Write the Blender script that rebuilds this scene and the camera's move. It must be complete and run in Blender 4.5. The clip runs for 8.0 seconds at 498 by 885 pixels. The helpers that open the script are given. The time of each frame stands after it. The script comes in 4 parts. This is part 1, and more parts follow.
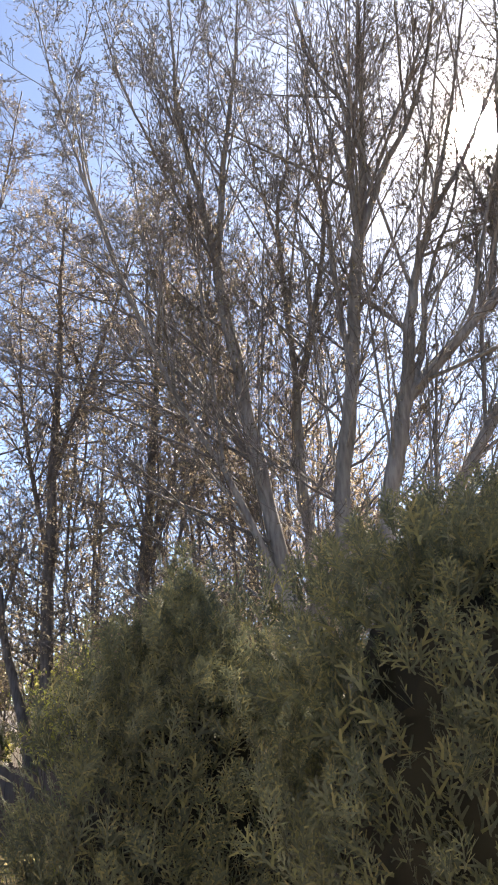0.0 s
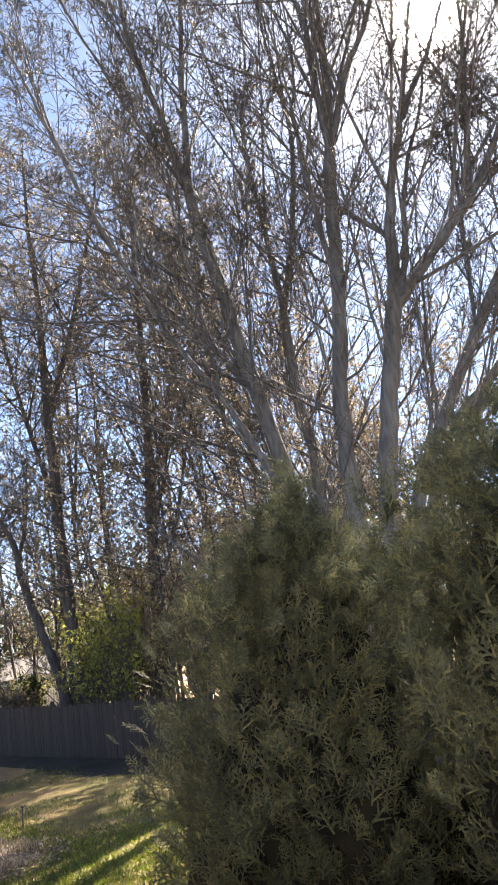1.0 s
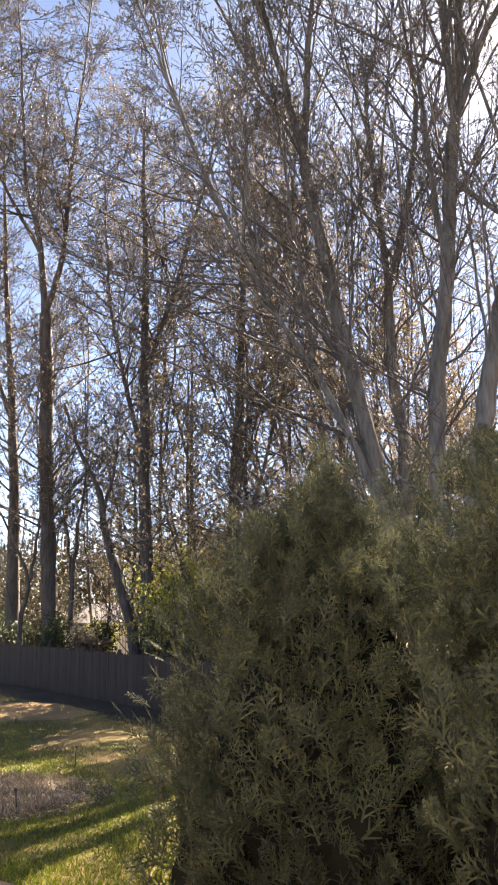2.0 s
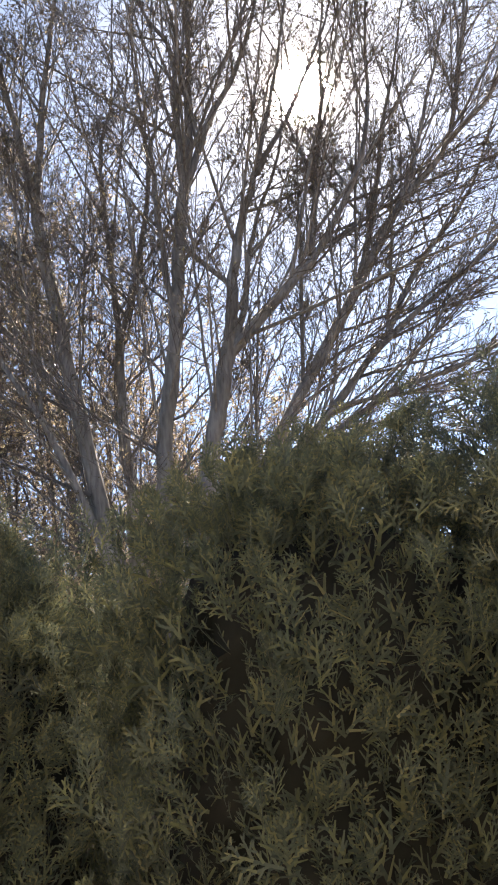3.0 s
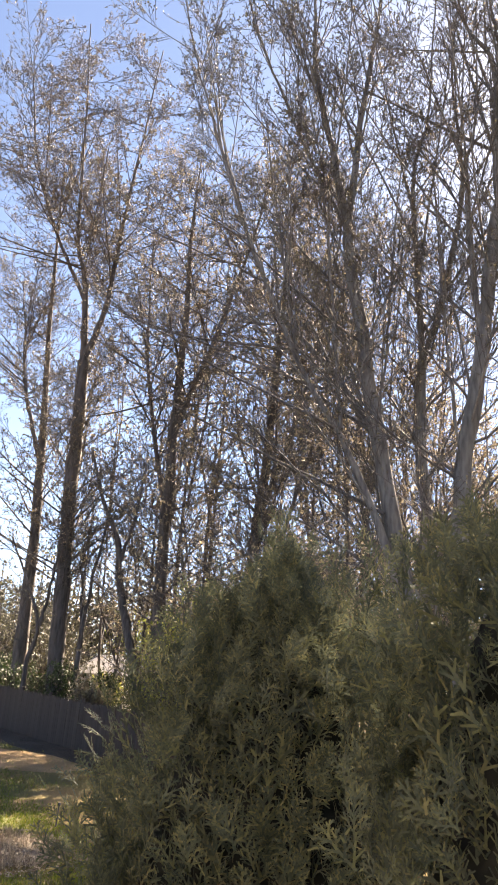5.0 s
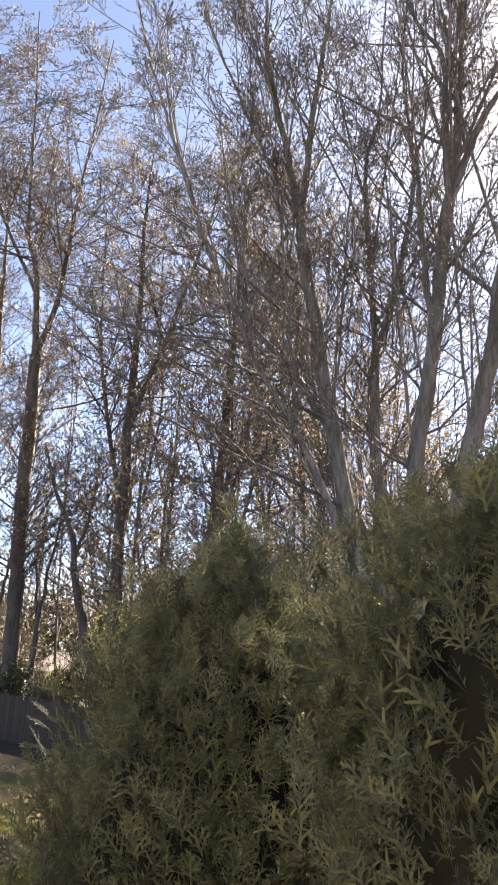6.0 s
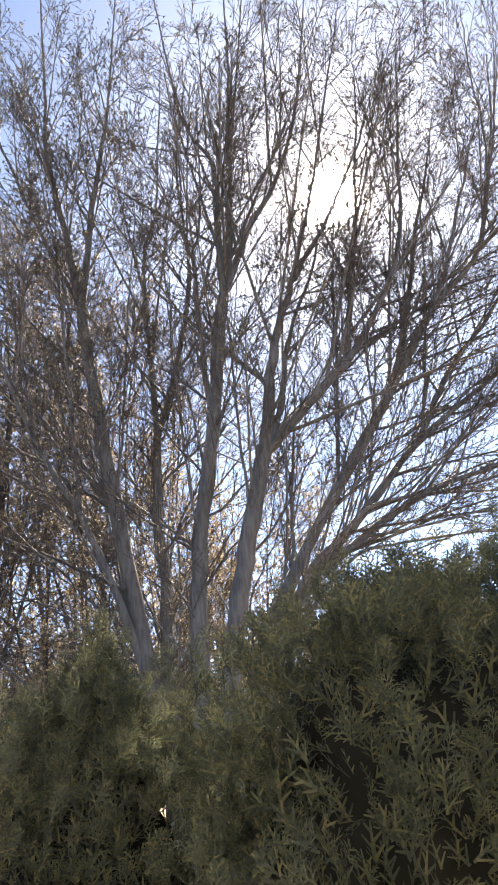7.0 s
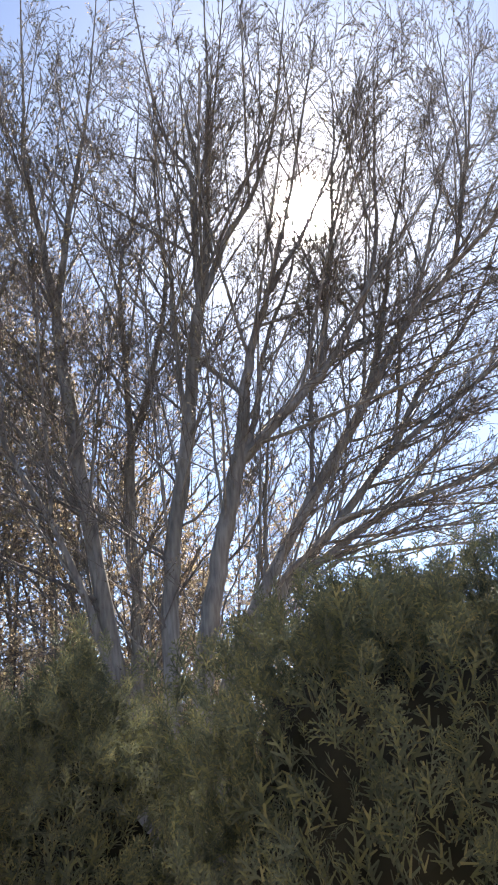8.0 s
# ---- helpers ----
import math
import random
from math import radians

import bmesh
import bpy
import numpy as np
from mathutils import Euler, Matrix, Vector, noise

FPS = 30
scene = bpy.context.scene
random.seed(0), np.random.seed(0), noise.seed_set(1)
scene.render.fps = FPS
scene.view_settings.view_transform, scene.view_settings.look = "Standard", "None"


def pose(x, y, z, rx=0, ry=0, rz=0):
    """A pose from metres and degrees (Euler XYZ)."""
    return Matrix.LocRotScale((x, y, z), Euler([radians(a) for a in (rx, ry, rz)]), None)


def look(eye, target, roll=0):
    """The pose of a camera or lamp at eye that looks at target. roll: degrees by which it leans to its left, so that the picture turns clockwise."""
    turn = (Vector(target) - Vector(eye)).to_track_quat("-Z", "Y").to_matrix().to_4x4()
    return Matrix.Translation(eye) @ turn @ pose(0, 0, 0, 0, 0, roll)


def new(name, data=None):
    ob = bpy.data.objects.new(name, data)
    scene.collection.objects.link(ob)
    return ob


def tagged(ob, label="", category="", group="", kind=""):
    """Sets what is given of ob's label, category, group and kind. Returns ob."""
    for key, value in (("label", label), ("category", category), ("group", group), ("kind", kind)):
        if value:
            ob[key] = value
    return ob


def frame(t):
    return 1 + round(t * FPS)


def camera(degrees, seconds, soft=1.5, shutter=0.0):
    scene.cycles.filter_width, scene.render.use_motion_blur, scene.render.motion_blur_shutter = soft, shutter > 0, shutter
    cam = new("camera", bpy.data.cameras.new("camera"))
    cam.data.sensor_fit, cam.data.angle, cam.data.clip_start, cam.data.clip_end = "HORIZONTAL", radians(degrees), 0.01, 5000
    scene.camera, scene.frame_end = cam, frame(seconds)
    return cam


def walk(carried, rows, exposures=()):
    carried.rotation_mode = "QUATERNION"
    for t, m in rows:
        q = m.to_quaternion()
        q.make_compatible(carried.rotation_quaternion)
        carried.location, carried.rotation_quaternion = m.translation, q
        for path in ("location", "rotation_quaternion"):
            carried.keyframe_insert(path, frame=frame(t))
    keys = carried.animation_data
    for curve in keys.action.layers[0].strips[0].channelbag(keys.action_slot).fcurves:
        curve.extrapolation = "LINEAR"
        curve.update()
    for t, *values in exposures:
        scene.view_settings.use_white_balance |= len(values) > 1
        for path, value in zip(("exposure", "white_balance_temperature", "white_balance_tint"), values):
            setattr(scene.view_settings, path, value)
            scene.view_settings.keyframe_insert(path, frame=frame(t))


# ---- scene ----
cam = camera(35.3, 8.0, 1.9)
PATH = [
    (0, (0.146, 0.125, 2.71), (0.02, 2.007, 3.376), -2.5),
    (0.5, (-0.081, -0.084, 2.669), (0.039, 1.815, 3.286), -7.0),
    (1, (-0.305, -0.137, 2.654), (-0.414, 1.801, 3.136), -9.4),
    (1.5, (-0.342, -0.011, 2.642), (-0.6, 1.928, 3.062), -8.8),
    (2, (-0.078, 0.089, 2.692), (-0.434, 2.009, 3.125), -1.8),
    (2.2, (0.17, 0.121, 2.712), (-0.151, 2.036, 3.193), 1.9),
    (2.5, (0.305, 0.131, 2.712), (0.207, 2.060, 3.230), 2.6),
    (2.75, (0.272, 0.134, 2.711), (0.413, 2.059, 3.235), -1.2),
    (3.0, (0.151, 0.134, 2.710), (0.466, 2.039, 3.231), -5.9),
    (3.3, (-0.025, 0.133, 2.709), (0.256, 2.043, 3.233), -8.7),
    (3.5, (-0.14, 0.107, 2.723), (-0.016, 2.027, 3.271), -8.1),
    (4, (-0.227, 0.17, 2.731), (-0.442, 2.074, 3.305), -0.1),
    (4.5, (0.027, 0.242, 2.767), (-0.274, 2.133, 3.345), 2.2),
    (4.7, (0.099, 0.257, 2.764), (-0.267, 2.135, 3.346), 3.0),
    (5.0, (0.168, 0.286, 2.762), (-0.262, 2.151, 3.343), 3.7),
    (5.25, (0.213, 0.330, 2.757), (-0.237, 2.190, 3.337), 3.9),
    (5.5, (0.236, 0.372, 2.750), (-0.208, 2.235, 3.325), 3.6),
    (5.8, (0.228, 0.381, 2.742), (-0.178, 2.254, 3.313), 2.9),
    (6, (0.197, 0.337, 2.736), (-0.124, 2.227, 3.308), 2.2),
    (6.5, (0.037, 0.206, 2.744), (0.038, 2.121, 3.319), -5.1),
    (7, (-0.15, -0.057, 2.786), (0.108, 1.779, 3.536), -4.6),
    (7.5, (-0.19, -0.106, 2.782), (0.138, 1.708, 3.558), -3.5),
    (8, (-0.193, -0.038, 2.765), (0.134, 1.778, 3.536), -4.6),
]
EXPOSURE = [(0.0, 3.67, 8850, 16), (0.5, 3.52, 8800, 16), (1.0, 3.62, 8500, 14), (1.5, 3.62, 8550, 13), (2.0, 3.57, 9450, 18), (3.5, 3.5, 8500, 14), (4.0, 3.54, 8850, 14), (4.5, 3.67, 9150, 16), (6.0, 3.68, 9300, 18), (6.5, 3.72, 9050, 18), (7.0, 3.54, 8500, 16), (7.5, 3.45, 8300, 14), (8.0, 3.45, 8200, 14)]
walk(cam, [(t, look(eye, target, roll)) for t, eye, target, roll in PATH], EXPOSURE)

# ---- light ----
SUN_AZ, SUN_EL = 17.0, 38.6   # degrees clockwise from +y, and above the horizon
world = bpy.data.worlds.new("spring_sky")
scene.world = world
world.use_nodes = True
wt = world.node_tree
sky = wt.nodes.new("ShaderNodeTexSky")
sky.sky_type = "NISHITA"
sky.sun_disc = False
sky.sun_elevation, sky.sun_rotation = radians(SUN_EL), radians(SUN_AZ)
sky.altitude = 600.0
sky.air_density, sky.dust_density, sky.ozone_density = 0.55, 0.02, 3.4
SUN_DIR = Vector((math.sin(radians(SUN_AZ)) * math.cos(radians(SUN_EL)),
                  math.cos(radians(SUN_AZ)) * math.cos(radians(SUN_EL)), math.sin(radians(SUN_EL))))
# the sky, with the blinding aureole of the sun in it
toward = wt.nodes.new("ShaderNodeTexCoord")
dot = wt.nodes.new("ShaderNodeVectorMath")
dot.operation = "DOT_PRODUCT"
dot.inputs[1].default_value = SUN_DIR
wt.links.new(toward.outputs["Generated"], dot.inputs[0])
clamp = wt.nodes.new("ShaderNodeMath")
clamp.operation = "MAXIMUM"
clamp.inputs[1].default_value = 0.0
wt.links.new(dot.outputs["Value"], clamp.inputs[0])
glow = wt.nodes.new("ShaderNodeBackground")
glow.inputs[0].default_value = (0.90, 0.95, 1.0, 1)


def lobe(sharp, strength):
    """One lobe of the aureole, round the sun's direction."""
    fall = wt.nodes.new("ShaderNodeMath")
    fall.operation = "POWER"
    fall.inputs[1].default_value = sharp
    wt.links.new(clamp.outputs[0], fall.inputs[0])
    gain = wt.nodes.new("ShaderNodeMath")
    gain.operation = "MULTIPLY"
    gain.inputs[1].default_value = strength
    wt.links.new(fall.outputs[0], gain.inputs[0])
    return gain.outputs[0]


total = lobe(9000.0, 1200.0)
for sharp, strength in ((1500.0, 0.6), (160.0, 0.13), (24.0, 0.07)):
    join = wt.nodes.new("ShaderNodeMath")
    join.operation = "ADD"
    wt.links.new(total, join.inputs[0])
    wt.links.new(lobe(sharp, strength), join.inputs[1])
    total = join.outputs[0]
wt.links.new(total, glow.inputs[1])
both = wt.nodes.new("ShaderNodeAddShader")
wt.links.new(sky.outputs[0], wt.nodes["Background"].inputs[0])
wt.nodes["Background"].inputs[1].default_value = 0.041
wt.links.new(wt.nodes["Background"].outputs[0], both.inputs[0])
wt.links.new(glow.outputs[0], both.inputs[1])
wt.links.new(both.outputs[0], wt.nodes["World Output"].inputs["Surface"])
sun = new("sun", bpy.data.lights.new("sun", "SUN"))
sun.data.energy, sun.data.angle, sun.data.color = 3.2, radians(0.5), (1.0, 0.95, 0.86)
sun.matrix_world = look(SUN_DIR * 60, (0, 0, 0))


# ---- materials ----
def node_mat(name, rough=0.8):
    m = bpy.data.materials.new(name)
    m.use_nodes = True
    b = m.node_tree.nodes["Principled BSDF"]
    b.inputs["Roughness"].default_value = rough
    b.inputs["Specular IOR Level"].default_value = 0.25
    return m, m.node_tree, b


def ramp(nt, fac, stops):
    r = nt.nodes.new("ShaderNodeValToRGB")
    while len(r.color_ramp.elements) < len(stops):
        r.color_ramp.elements.new(0.5)
    for e, (p, c) in zip(r.color_ramp.elements, stops):
        e.position, e.color = p, (*c, 1)
    nt.links.new(fac, r.inputs[0])
    return r.outputs[0]


def noise_of(nt, scale, detail=4.0, stretch=(1, 1, 1)):
    tc = nt.nodes.new("ShaderNodeTexCoord")
    mp = nt.nodes.new("ShaderNodeMapping")
    mp.inputs["Scale"].default_value = stretch
    n = nt.nodes.new("ShaderNodeTexNoise")
    n.inputs["Scale"].default_value, n.inputs["Detail"].default_value = scale, detail
    nt.links.new(tc.outputs["Object"], mp.inputs[0])
    nt.links.new(mp.outputs[0], n.inputs["Vector"])
    return n.outputs["Fac"]


def blend(nt, a, b, fac, mode="MIX"):
    x = nt.nodes.new("ShaderNodeMix")
    x.data_type, x.blend_type = "RGBA", mode
    if isinstance(fac, float):
        x.inputs[0].default_value = fac
    else:
        nt.links.new(fac, x.inputs[0])
    nt.links.new(a, x.inputs[6])
    nt.links.new(b, x.inputs[7])
    return x.outputs[2]


def bump(nt, b, height, strength, distance):
    n = nt.nodes.new("ShaderNodeBump")
    n.inputs["Strength"].default_value, n.inputs["Distance"].default_value = strength, distance
    nt.links.new(height, n.inputs["Height"])
    nt.links.new(n.outputs[0], b.inputs["Normal"])


def bark_mat(name, dark, light):
    m, nt, b = node_mat(name, 0.9)
    furrow = noise_of(nt, 9.0, 6.0, (1, 1, 0.16))
    blotch = noise_of(nt, 0.7, 3.0)
    c = ramp(nt, furrow, [(0.32, dark), (0.62, light)])
    c2 = ramp(nt, blotch, [(0.35, (0.72, 0.72, 0.7)), (0.65, (1.0, 1.0, 1.0))])
    nt.links.new(blend(nt, c, c2, 1.0, "MULTIPLY"), b.inputs["Base Color"])
    bump(nt, b, furrow, 0.8, 0.03)
    return m


def leaf_mat(name, stops, through_light=0.35, rough=0.55, gloss=0.25):
    m, nt, b = node_mat(name, rough)
    b.inputs["Specular IOR Level"].default_value = gloss
    g = nt.nodes.new("ShaderNodeNewGeometry")
    c = ramp(nt, g.outputs["Random Per Island"], stops)
    patch = ramp(nt, noise_of(nt, 0.9, 2.0), [(0.35, (0.72, 0.74, 0.7)), (0.65, (1, 1, 1))])
    c = blend(nt, c, patch, 1.0, "MULTIPLY")
    nt.links.new(c, b.inputs["Base Color"])
    t = nt.nodes.new("ShaderNodeBsdfTranslucent")
    nt.links.new(c, t.inputs["Color"])
    x = nt.nodes.new("ShaderNodeMixShader")
    x.inputs[0].default_value = through_light
    nt.links.new(b.outputs[0], x.inputs[1])
    nt.links.new(t.outputs[0], x.inputs[2])
    nt.links.new(x.outputs[0], nt.nodes["Material Output"].inputs["Surface"])
    return m


BARK_GREY = bark_mat("grey_bark", (0.088, 0.09, 0.096), (0.175, 0.178, 0.186))
BARK_DARK = bark_mat("dark_bark", (0.048, 0.044, 0.045), (0.115, 0.104, 0.104))
TWIG = bark_mat("twig_bark", (0.052, 0.051, 0.055), (0.115, 0.110, 0.114))
LEAF_BUD = leaf_mat("young_leaf", [(0.0, (0.05, 0.05, 0.045)), (0.5, (0.085, 0.082, 0.065)), (1.0, (0.15, 0.145, 0.09))], 0.15)
LEAF_BROWN = leaf_mat("brown_leaf", [(0.0, (0.16, 0.132, 0.11)), (0.5, (0.26, 0.215, 0.17)), (1.0, (0.37, 0.315, 0.21))], 0.36)
LEAF_RUSSET = leaf_mat("russet_bud", [(0.0, (0.07, 0.055, 0.05)), (0.5, (0.13, 0.105, 0.085)), (1.0, (0.20, 0.17, 0.11))], 0.25)
LEAF_GREEN = leaf_mat("spring_leaf", [(0.0, (0.13, 0.15, 0.04)), (0.5, (0.26, 0.29, 0.07)), (1.0, (0.40, 0.39, 0.12))], 0.45)
LEAF_DARK = leaf_mat("evergreen_leaf", [(0.0, (0.02, 0.035, 0.015)), (1.0, (0.05, 0.08, 0.03))], 0.15)
THUJA = leaf_mat("arborvitae_scale", [(0.0, (0.068, 0.084, 0.070)), (0.5, (0.102, 0.119, 0.087)), (0.85, (0.145, 0.156, 0.086)), (1.0, (0.20, 0.185, 0.105))], 0.40, 0.6, 0.18)
# brown of old twigs, taken near black for the shade inside the shrubs
THUJA_CORE_SHADE = leaf_mat("arborvitae_inner_shade", [(0.0, (0.020, 0.020, 0.016)), (1.0, (0.035, 0.032, 0.024))], 0.05, 0.9)
GRASS = leaf_mat("grass_blade", [(0.0, (0.085, 0.122, 0.017)), (0.6, (0.165, 0.205, 0.026)), (1.0, (0.29, 0.275, 0.055))], 0.26)
DRY_GRASS = leaf_mat("dry_grass_blade", [(0.0, (0.15, 0.115, 0.05)), (0.6, (0.25, 0.19, 0.085)), (1.0, (0.33, 0.26, 0.12))], 0.25, 0.8)
STRAW = leaf_mat("dead_stem", [(0.0, (0.15, 0.115, 0.085)), (0.6, (0.25, 0.205, 0.165)), (1.0, (0.38, 0.32, 0.25))], 0.2, 0.9)


def soil_mat(name, stops, scale, fine):
    m, nt, b = node_mat(name, 0.95)
    big, small = noise_of(nt, scale, 5.0), noise_of(nt, fine, 6.0)
    c = ramp(nt, big, stops)
    c2 = ramp(nt, small, [(0.3, (0.55, 0.55, 0.55)), (0.7, (1.1, 1.1, 1.1))])
    nt.links.new(blend(nt, c, c2, 1.0, "MULTIPLY"), b.inputs["Base Color"])
    bump(nt, b, small, 0.9, 0.03)
    return m


LITTER = soil_mat("leaf_litter", [(0.3, (0.11, 0.08, 0.05)), (0.55, (0.20, 0.14, 0.09)), (0.75, (0.13, 0.13, 0.06))], 0.35, 30)
TURF = soil_mat("turf", [(0.38, (0.20, 0.145, 0.065)), (0.54, (0.125, 0.11, 0.038)), (0.7, (0.11, 0.118, 0.032))], 0.55, 60)
EARTH = soil_mat("bare_earth", [(0.3, (0.24, 0.155, 0.08)), (0.7, (0.38, 0.255, 0.135))], 0.9, 40)
# soil colour taken darker to stand for the shade of the fence
BORDER_SHADE = soil_mat("shaded_border_soil", [(0.3, (0.035, 0.028, 0.024)), (0.7, (0.07, 0.055, 0.045))], 1.2, 40)
MULCH = soil_mat("garden_bed_soil", [(0.3, (0.14, 0.11, 0.09)), (0.7, (0.25, 0.21, 0.18))], 2.0, 45)


def wood_mat(name, dark, light, scale=6.0, along=(1, 1, 0.08), rough=0.75):
    m, nt, b = node_mat(name, rough)
    grain = noise_of(nt, scale, 7.0, along)
    info = nt.nodes.new("ShaderNodeObjectInfo")
    c = ramp(nt, grain, [(0.3, dark), (0.7, light)])
    v = ramp(nt, info.outputs["Random"], [(0.0, (0.8, 0.8, 0.8)), (1.0, (1.12, 1.1, 1.08))])
    nt.links.new(blend(nt, c, v, 1.0, "MULTIPLY"), b.inputs["Base Color"])
    bump(nt, b, grain, 0.4, 0.004)
    return m


FENCE_WOOD = wood_mat("weathered_fence_wood", (0.034, 0.027, 0.026), (0.055, 0.045, 0.042))
RAIL_WOOD = wood_mat("weathered_rail_wood", (0.085, 0.055, 0.045), (0.19, 0.125, 0.10), 8.0, (0.08, 1, 1))
DECK_WOOD = wood_mat("deck_wood", (0.20, 0.165, 0.135), (0.33, 0.28, 0.235), 8.0, (0.08, 1, 1))
WHITE_PAINT = wood_mat("white_paint", (0.66, 0.66, 0.64), (0.8, 0.8, 0.78))
SIDING = wood_mat("siding_paint", (0.50, 0.485, 0.46), (0.58, 0.565, 0.54), 3.0, (0.1, 1, 1))
SHINGLE = wood_mat("grey_shingle", (0.22, 0.22, 0.23), (0.34, 0.34, 0.35), 12.0, (1, 1, 1), 0.9)


# ---- mesh helpers ----
def mesh_of(name, verts, quads, material, smooth=False):
    verts, quads = np.asarray(verts, np.float32), np.asarray(quads, np.int32)
    me = bpy.data.meshes.new(name)
    me.vertices.add(len(verts))
    me.vertices.foreach_set("co", verts.ravel())
    me.loops.add(quads.size)
    me.loops.foreach_set("vertex_index", quads.ravel())
    me.polygons.add(len(quads))
    me.polygons.foreach_set("loop_start", np.arange(len(quads), dtype=np.int32) * quads.shape[1])
    me.polygons.foreach_set("use_smooth", np.full(len(quads), smooth))
    me.update(calc_edges=True)
    me.materials.append(material)
    return me


def thing(name, base, label, category, group="", kind=""):
    ob = new(name)
    ob.location = base
    return tagged(ob, label, category, group, kind)


def part(name, me, parent, label="", kind=""):
    ob = new(name, me)
    ob.parent = parent
    return tagged(ob, label, kind=kind)


def bm_mesh(name, bm, material, smooth=False):
    me = bpy.data.meshes.new(name)
    bm.to_mesh(me)
    bm.free()
    me.materials.append(material)
    for p in me.polygons:
        p.use_smooth = smooth
    return me


def board(name, sx, sy, sz, material, bevel=0.006):
    """A board with eased edges, centred on its length and width, standing on z = 0."""
    bm = bmesh.new()
    bmesh.ops.create_cube(bm, size=1)
    bmesh.ops.scale(bm, vec=(sx, sy, sz), verts=bm.verts)
    bmesh.ops.translate(bm, vec=(0, 0, sz / 2), verts=bm.verts)
    if bevel:
        bmesh.ops.bevel(bm, geom=bm.edges[:], offset=bevel, segments=1, affect="EDGES")
    return bm_mesh(name, bm, material)


def unit(v):
    return v / np.maximum(np.linalg.norm(v, axis=-1, keepdims=True), 1e-9)


# ---- growing wood ----
def spline(points, n):
    """A smooth line of n points through the given ones."""
    p = np.array(points, float)
    p = np.vstack([2 * p[0] - p[1], p, 2 * p[-1] - p[-2]])
    s = np.linspace(0, len(points) - 1 - 1e-6, n)
    i, f = s.astype(int), (s % 1)[:, None]
    a, b, c, d = p[i], p[i + 1], p[i + 2], p[i + 3]
    return 0.5 * (2 * b + (c - a) * f + (2 * a - 5 * b + 4 * c - d) * f ** 2 + (3 * b - a - 3 * c + d) * f ** 3)


def tubes(pts, rad, sides):
    """Rings of quads along many lines at once: pts (n, k, 3), rad (n, k)."""
    n, k, _ = pts.shape
    tan = unit(np.gradient(pts, axis=1))
    ref = np.where(np.abs(tan[:, :1, 2:]) > 0.8, np.array([1.0, 0.1, 0.0]), np.array([0.1, 0.2, 1.0]))
    u = unit(np.cross(tan, np.broadcast_to(ref, tan.shape)))
    v = np.cross(tan, u)
    a = np.arange(sides) * 2 * np.pi / sides
    ring = u[:, :, None] * np.cos(a)[:, None] + v[:, :, None] * np.sin(a)[:, None]
    verts = (pts[:, :, None] + ring * rad[:, :, None, None]).reshape(-1, 3)
    idx = np.arange(n * k * sides).reshape(n, k, sides)
    nxt = np.roll(idx, -1, axis=2)
    quads = np.stack([idx[:, :-1], nxt[:, :-1], nxt[:, 1:], idx[:, 1:]], -1).reshape(-1, 4)
    return verts, quads


def grow(rng, pts, rad, count, span, angle, span_m, k, lift, wobble, thin, side=0.0, full_m=0.0):
    """Branches of the next order along the given lines. span_m: their length; lift bends them up, side keeps them flat."""
    n, kp, _ = pts.shape
    t = (np.linspace(span[0], span[1], count)[None] + rng.uniform(-0.5, 0.5, (n, count)) * (span[1] - span[0]) / count).clip(0.02, 0.995)
    s = t * (kp - 1)
    i = np.minimum(s.astype(int), kp - 2)
    f = (s - i)[..., None]
    rows = np.arange(n)[:, None]
    p0, p1 = pts[rows, i], pts[rows, i + 1]
    start = (p0 + (p1 - p0) * f).reshape(-1, 3)
    r0 = (rad[rows, i] * (1 - f[..., 0]) + rad[rows, i + 1] * f[..., 0]).reshape(-1)
    tan = unit(p1 - p0).reshape(-1, 3)
    m = len(start)
    perp = rng.normal(size=(m, 3))
    perp[:, 2] = perp[:, 2] * (1 - side) + 0.2 * (1 - side)
    perp = unit(perp - (perp * tan).sum(1, keepdims=True) * tan)
    th = np.radians(rng.uniform(angle[0], angle[1], m))[:, None]
    d = unit(tan * np.cos(th) + perp * np.sin(th))
    size = (rng.uniform(span_m[0], span_m[1], (n, count)) * (1.15 - 0.65 * t)).reshape(-1)
    out = np.zeros((m, k, 3))
    out[:, 0] = start
    bend = rng.normal(size=(m, 3)) * wobble
    for j in range(1, k):
        d = unit(d + np.array([0, 0, lift / k]) + bend / k + rng.normal(size=(m, 3)) * wobble * 0.45)
        out[:, j] = out[:, j - 1] + d * (size / (k - 1))[:, None]
    r = np.minimum(r0 * thin, 0.0068 * size + 0.006)[:, None] * np.linspace(1, 0.35, k)[None]
    if full_m:                                     # shorter lines carry fewer
        long = np.linalg.norm(np.diff(pts, axis=1), axis=2).sum(1)
        keep = rng.random(m) < np.repeat(long, count) / full_m
        out, r = out[keep], r[keep]
    return out, r


